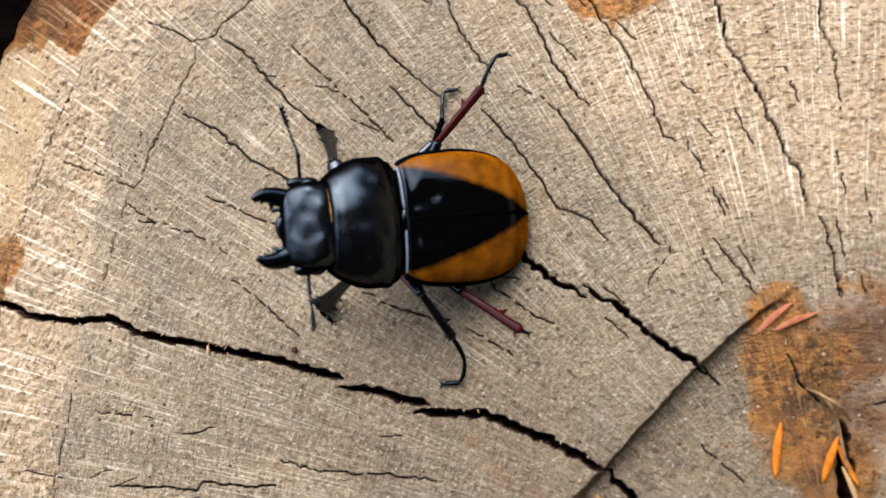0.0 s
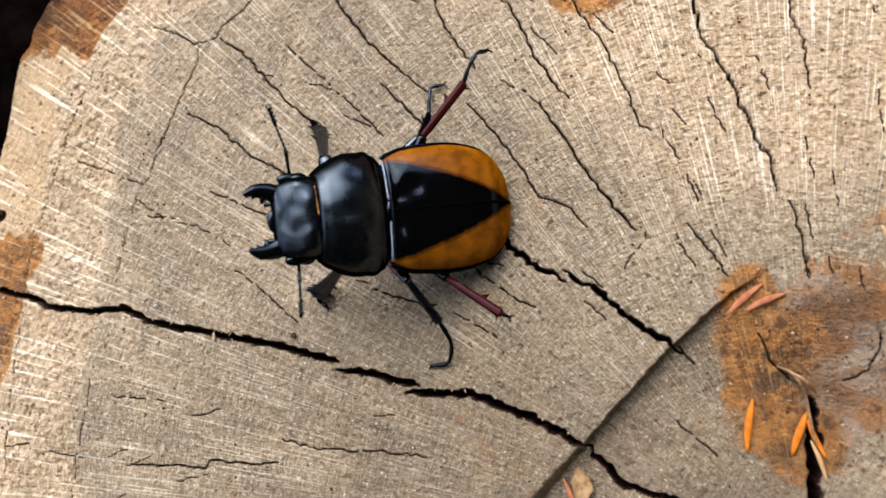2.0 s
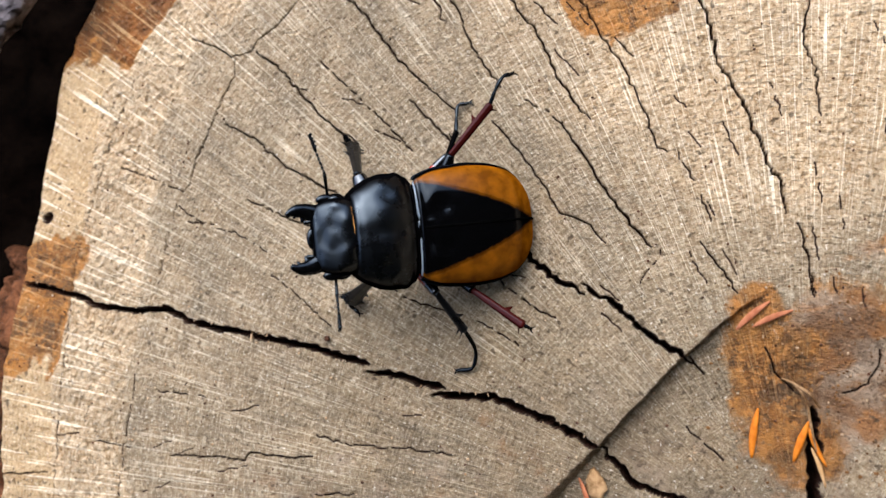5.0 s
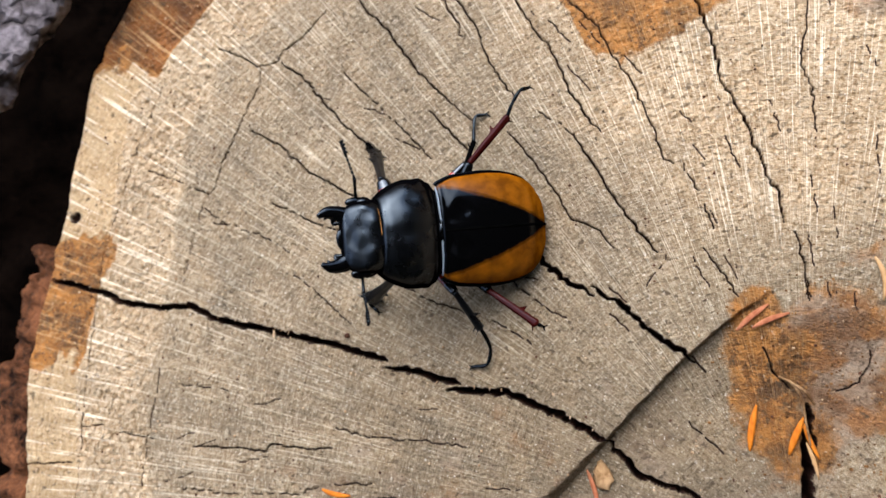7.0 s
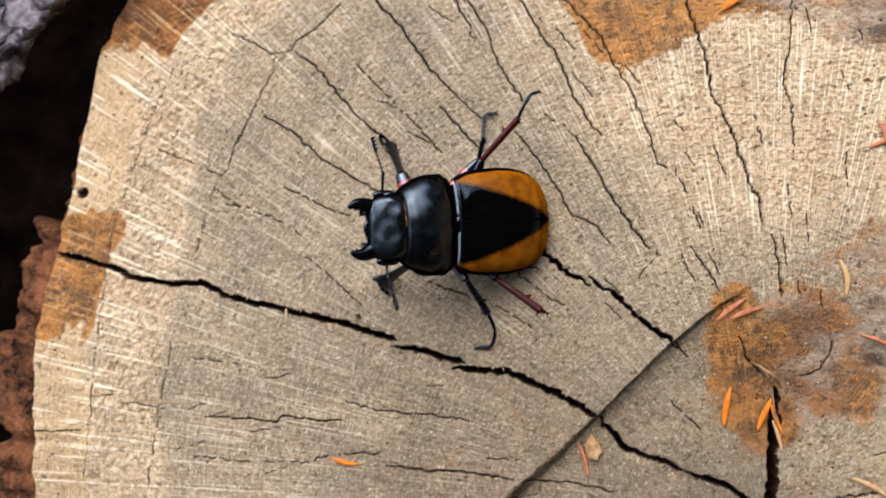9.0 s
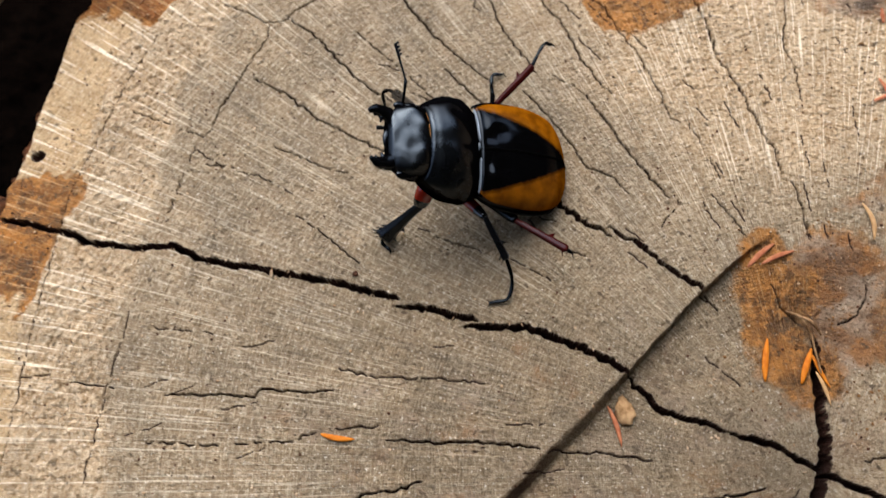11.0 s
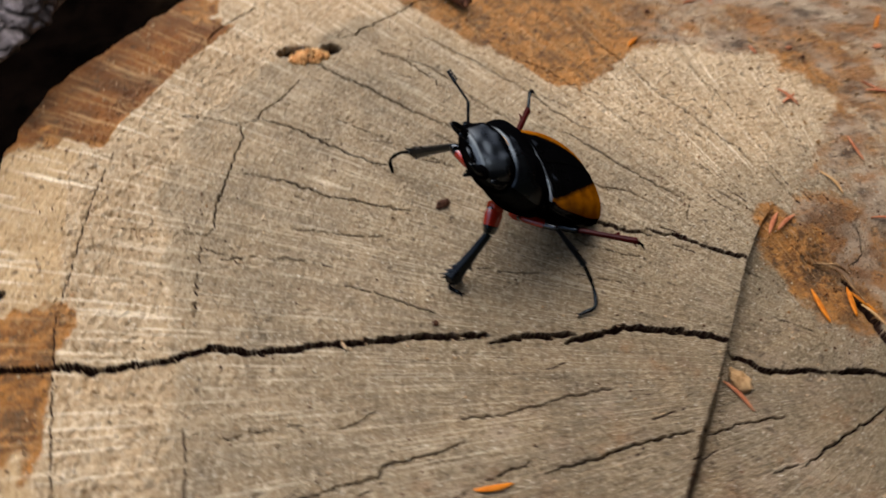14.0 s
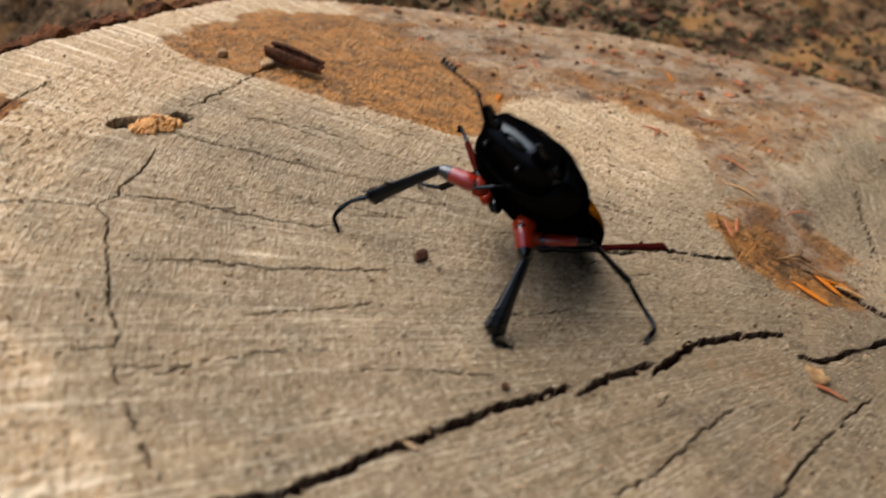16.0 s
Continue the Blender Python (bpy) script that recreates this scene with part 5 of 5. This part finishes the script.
# legs: hip on the body, then knee, tibia's end and tarsus in the world
def leg(hip, knee, ankle, tarsus, sizes, spread, mats, label=""):
    h = mm(hip)
    k, a = TO_BODY @ mm(knee), TO_BODY @ mm(ankle)
    femur_r, tibia_a, tibia_b = [s / 1000 for s in sizes]
    pts, rad = smooth_line([h, h.lerp(k, 0.35), h.lerp(k, 0.75), k], [femur_r * 0.7, femur_r, femur_r * 0.85, femur_r * 0.6], 4)
    femur = part("femur", tube(pts, rad, 12, 0.75), mats[0], label=label)
    if mats[0] is RED_FEMUR:
        # red patch in the thigh's middle, black at hip and knee
        share = [(p.co - h).dot(k - h) / (k - h).length_squared for p in femur.data.vertices]
        at = femur.data.attributes.new("pattern", "FLOAT", "POINT")
        at.data.foreach_set("value", np.array([min(1.0, max(0.0, 0.5 + 5 * (0.27 - abs(q - 0.46)))) for q in share], np.float32))
    along = (k - h).normalized()
    joint = tube([h - along * 0.0012, h, h + along * 0.0014, h + along * 0.0024], [femur_r * 0.4, femur_r * 0.85, femur_r * 0.8, femur_r * 0.4], 10)
    part("trochanter", joint, RED_JOINT if mats[0] is RED_FEMUR else mats[0], femur)
    tip = a + (a - k).normalized() * tibia_b * 0.55
    line, rr = smooth_line([k, k.lerp(a, 0.4), k.lerp(a, 0.8), a, tip], [tibia_a * 0.8, tibia_a, (tibia_a + tibia_b) / 2, tibia_b, tibia_b * 0.3], 8)
    v, f = tube(line, rr, 24, 0.72)
    for i, p in enumerate(v):
        # lengthwise ribs
        mid = line[i // 24]
        v[i] = mid + (p - mid) * (1.0 - 0.16 * (i % 4 in (1, 2, 3)) * min(1.0, (i // 24) / 8))
    for i in range(spread):
        ring = min(len(line) - 1, int(len(line) * (0.42 + 0.58 * i / max(1, spread - 1))))
        col = 0 if i % 3 else 12
        p = v[ring * 24 + col]
        out = (p - line[ring]).normalized()
        v[ring * 24 + col] = p + out * 0.0012 + (a - k).normalized() * 0.0007
    part("tibia", (v, f), mats[1], femur)
    t = [a] + [TO_BODY @ mm(p) for p in tarsus]
    d = (t[-1] - t[-2]).normalized()
    down = TO_BODY.to_3x3() @ Vector((0, 0, -1))
    t += [t[-1] + d * 0.0009, t[-1] + d * 0.0014 + down * 0.0007]
    line, _ = smooth_line(t, [0.0004] * len(t), 8)
    n = len(line)
    rad = [(0.00034 + 0.00014 * abs(math.sin(math.pi * 5 * i / n))) * (1.0 if i < n - 14 else max(0.12, (n - i) / 16)) for i in range(n)]
    part("tarsus", tube(line, rad, 8), BLACK_GLOSS, femur)
    side = d.cross(down).normalized()
    for sign in (1, -1):
        root = t[-2]
        bow, _ = smooth_line([root, root + d * 0.0006 + side * sign * 0.0005, root + d * 0.0009 + side * sign * 0.0007 + down * 0.0006], [0.0002] * 3, 4)
        part("claw", tube(bow, [0.00022 * (1 - 0.8 * i / (len(bow) - 1)) for i in range(len(bow))], 6), BLACK_GLOSS, femur)


# front left, front right, middle left, middle right, hind left, hind right
leg((33.5, 5.0, -7.5), (-15.4, -6.4, 11.3), (-24.4, -10.0, 2.6), [(-25.4, -11.2, 1.2), (-24.0, -12.6, 0.6)], (2.4, 1.4, 2.6), 8, (RED_FEMUR, LEG_BLACK), "red front thigh")
leg((33.5, -5.0, -7.5), (-16.6, 15.5, 17.9), (-22.4, 25.0, 8.4), [(-25.0, 28.0, 6.2), (-27.2, 29.2, 3.0), (-27.1, 27.9, 0.6)], (2.3, 1.3, 2.1), 6, (RED_FEMUR, LEG_BLACK), "red front thigh")
leg((26, 6, -8.0), (-0.4, -9.8, 12.5), (4.2, -17.4, 7.0), [(5.6, -21.5, 3.0), (4.6, -25.4, 1.4), (1.6, -26.0, 0.8)], (1.5, 0.8, 1.0), 4, (RED_FEMUR, LEG_BLACK))
leg((26, -6, -8.0), (1.0, 20.5, 10.0), (1.0, 28.0, 3.0), [(0.6, 32.0, 1.6), (0.9, 35.0, 1.2), (2.6, 35.4, 0.8)], (1.5, 0.7, 0.8), 4, (RED_FEMUR, BLACK_GLOSS))
leg((19, 6, -7.5), (6.5, -9.0, 8.5), (17.4, -16.4, 9.8), [(18.2, -16.8, 9.2)], (1.6, 0.8, 1.0), 3, (BLACK_GLOSS, RED_LEG))
leg((19, -6, -7.5), (2.0, 20.5, 10.5), (10.7, 30.9, 10.2), [(12.2, 34.0, 11.2), (13.9, 36.8, 11.2), (15.2, 37.8, 9.7)], (1.6, 0.9, 1.0), 3, (BLACK_GLOSS, RED_LEG))


def motions():
    # the left antenna folds down under the head while the camera comes round
    b = antenna_left.location.copy()
    axis_of_fold = Vector((-1.404, -1.404, 2.268))
    fold = [Matrix.Translation(b) @ Matrix.Rotation(axis_of_fold.length * q, 4, axis_of_fold) for q in (0.0, 0.33, 0.67, 1.0)]
    walk(antenna_left, [(0, fold[0]), (9.2, fold[0]), (9.9, fold[1]), (10.6, fold[2]), (11.2, fold[3]), (16, fold[3])])


motions()
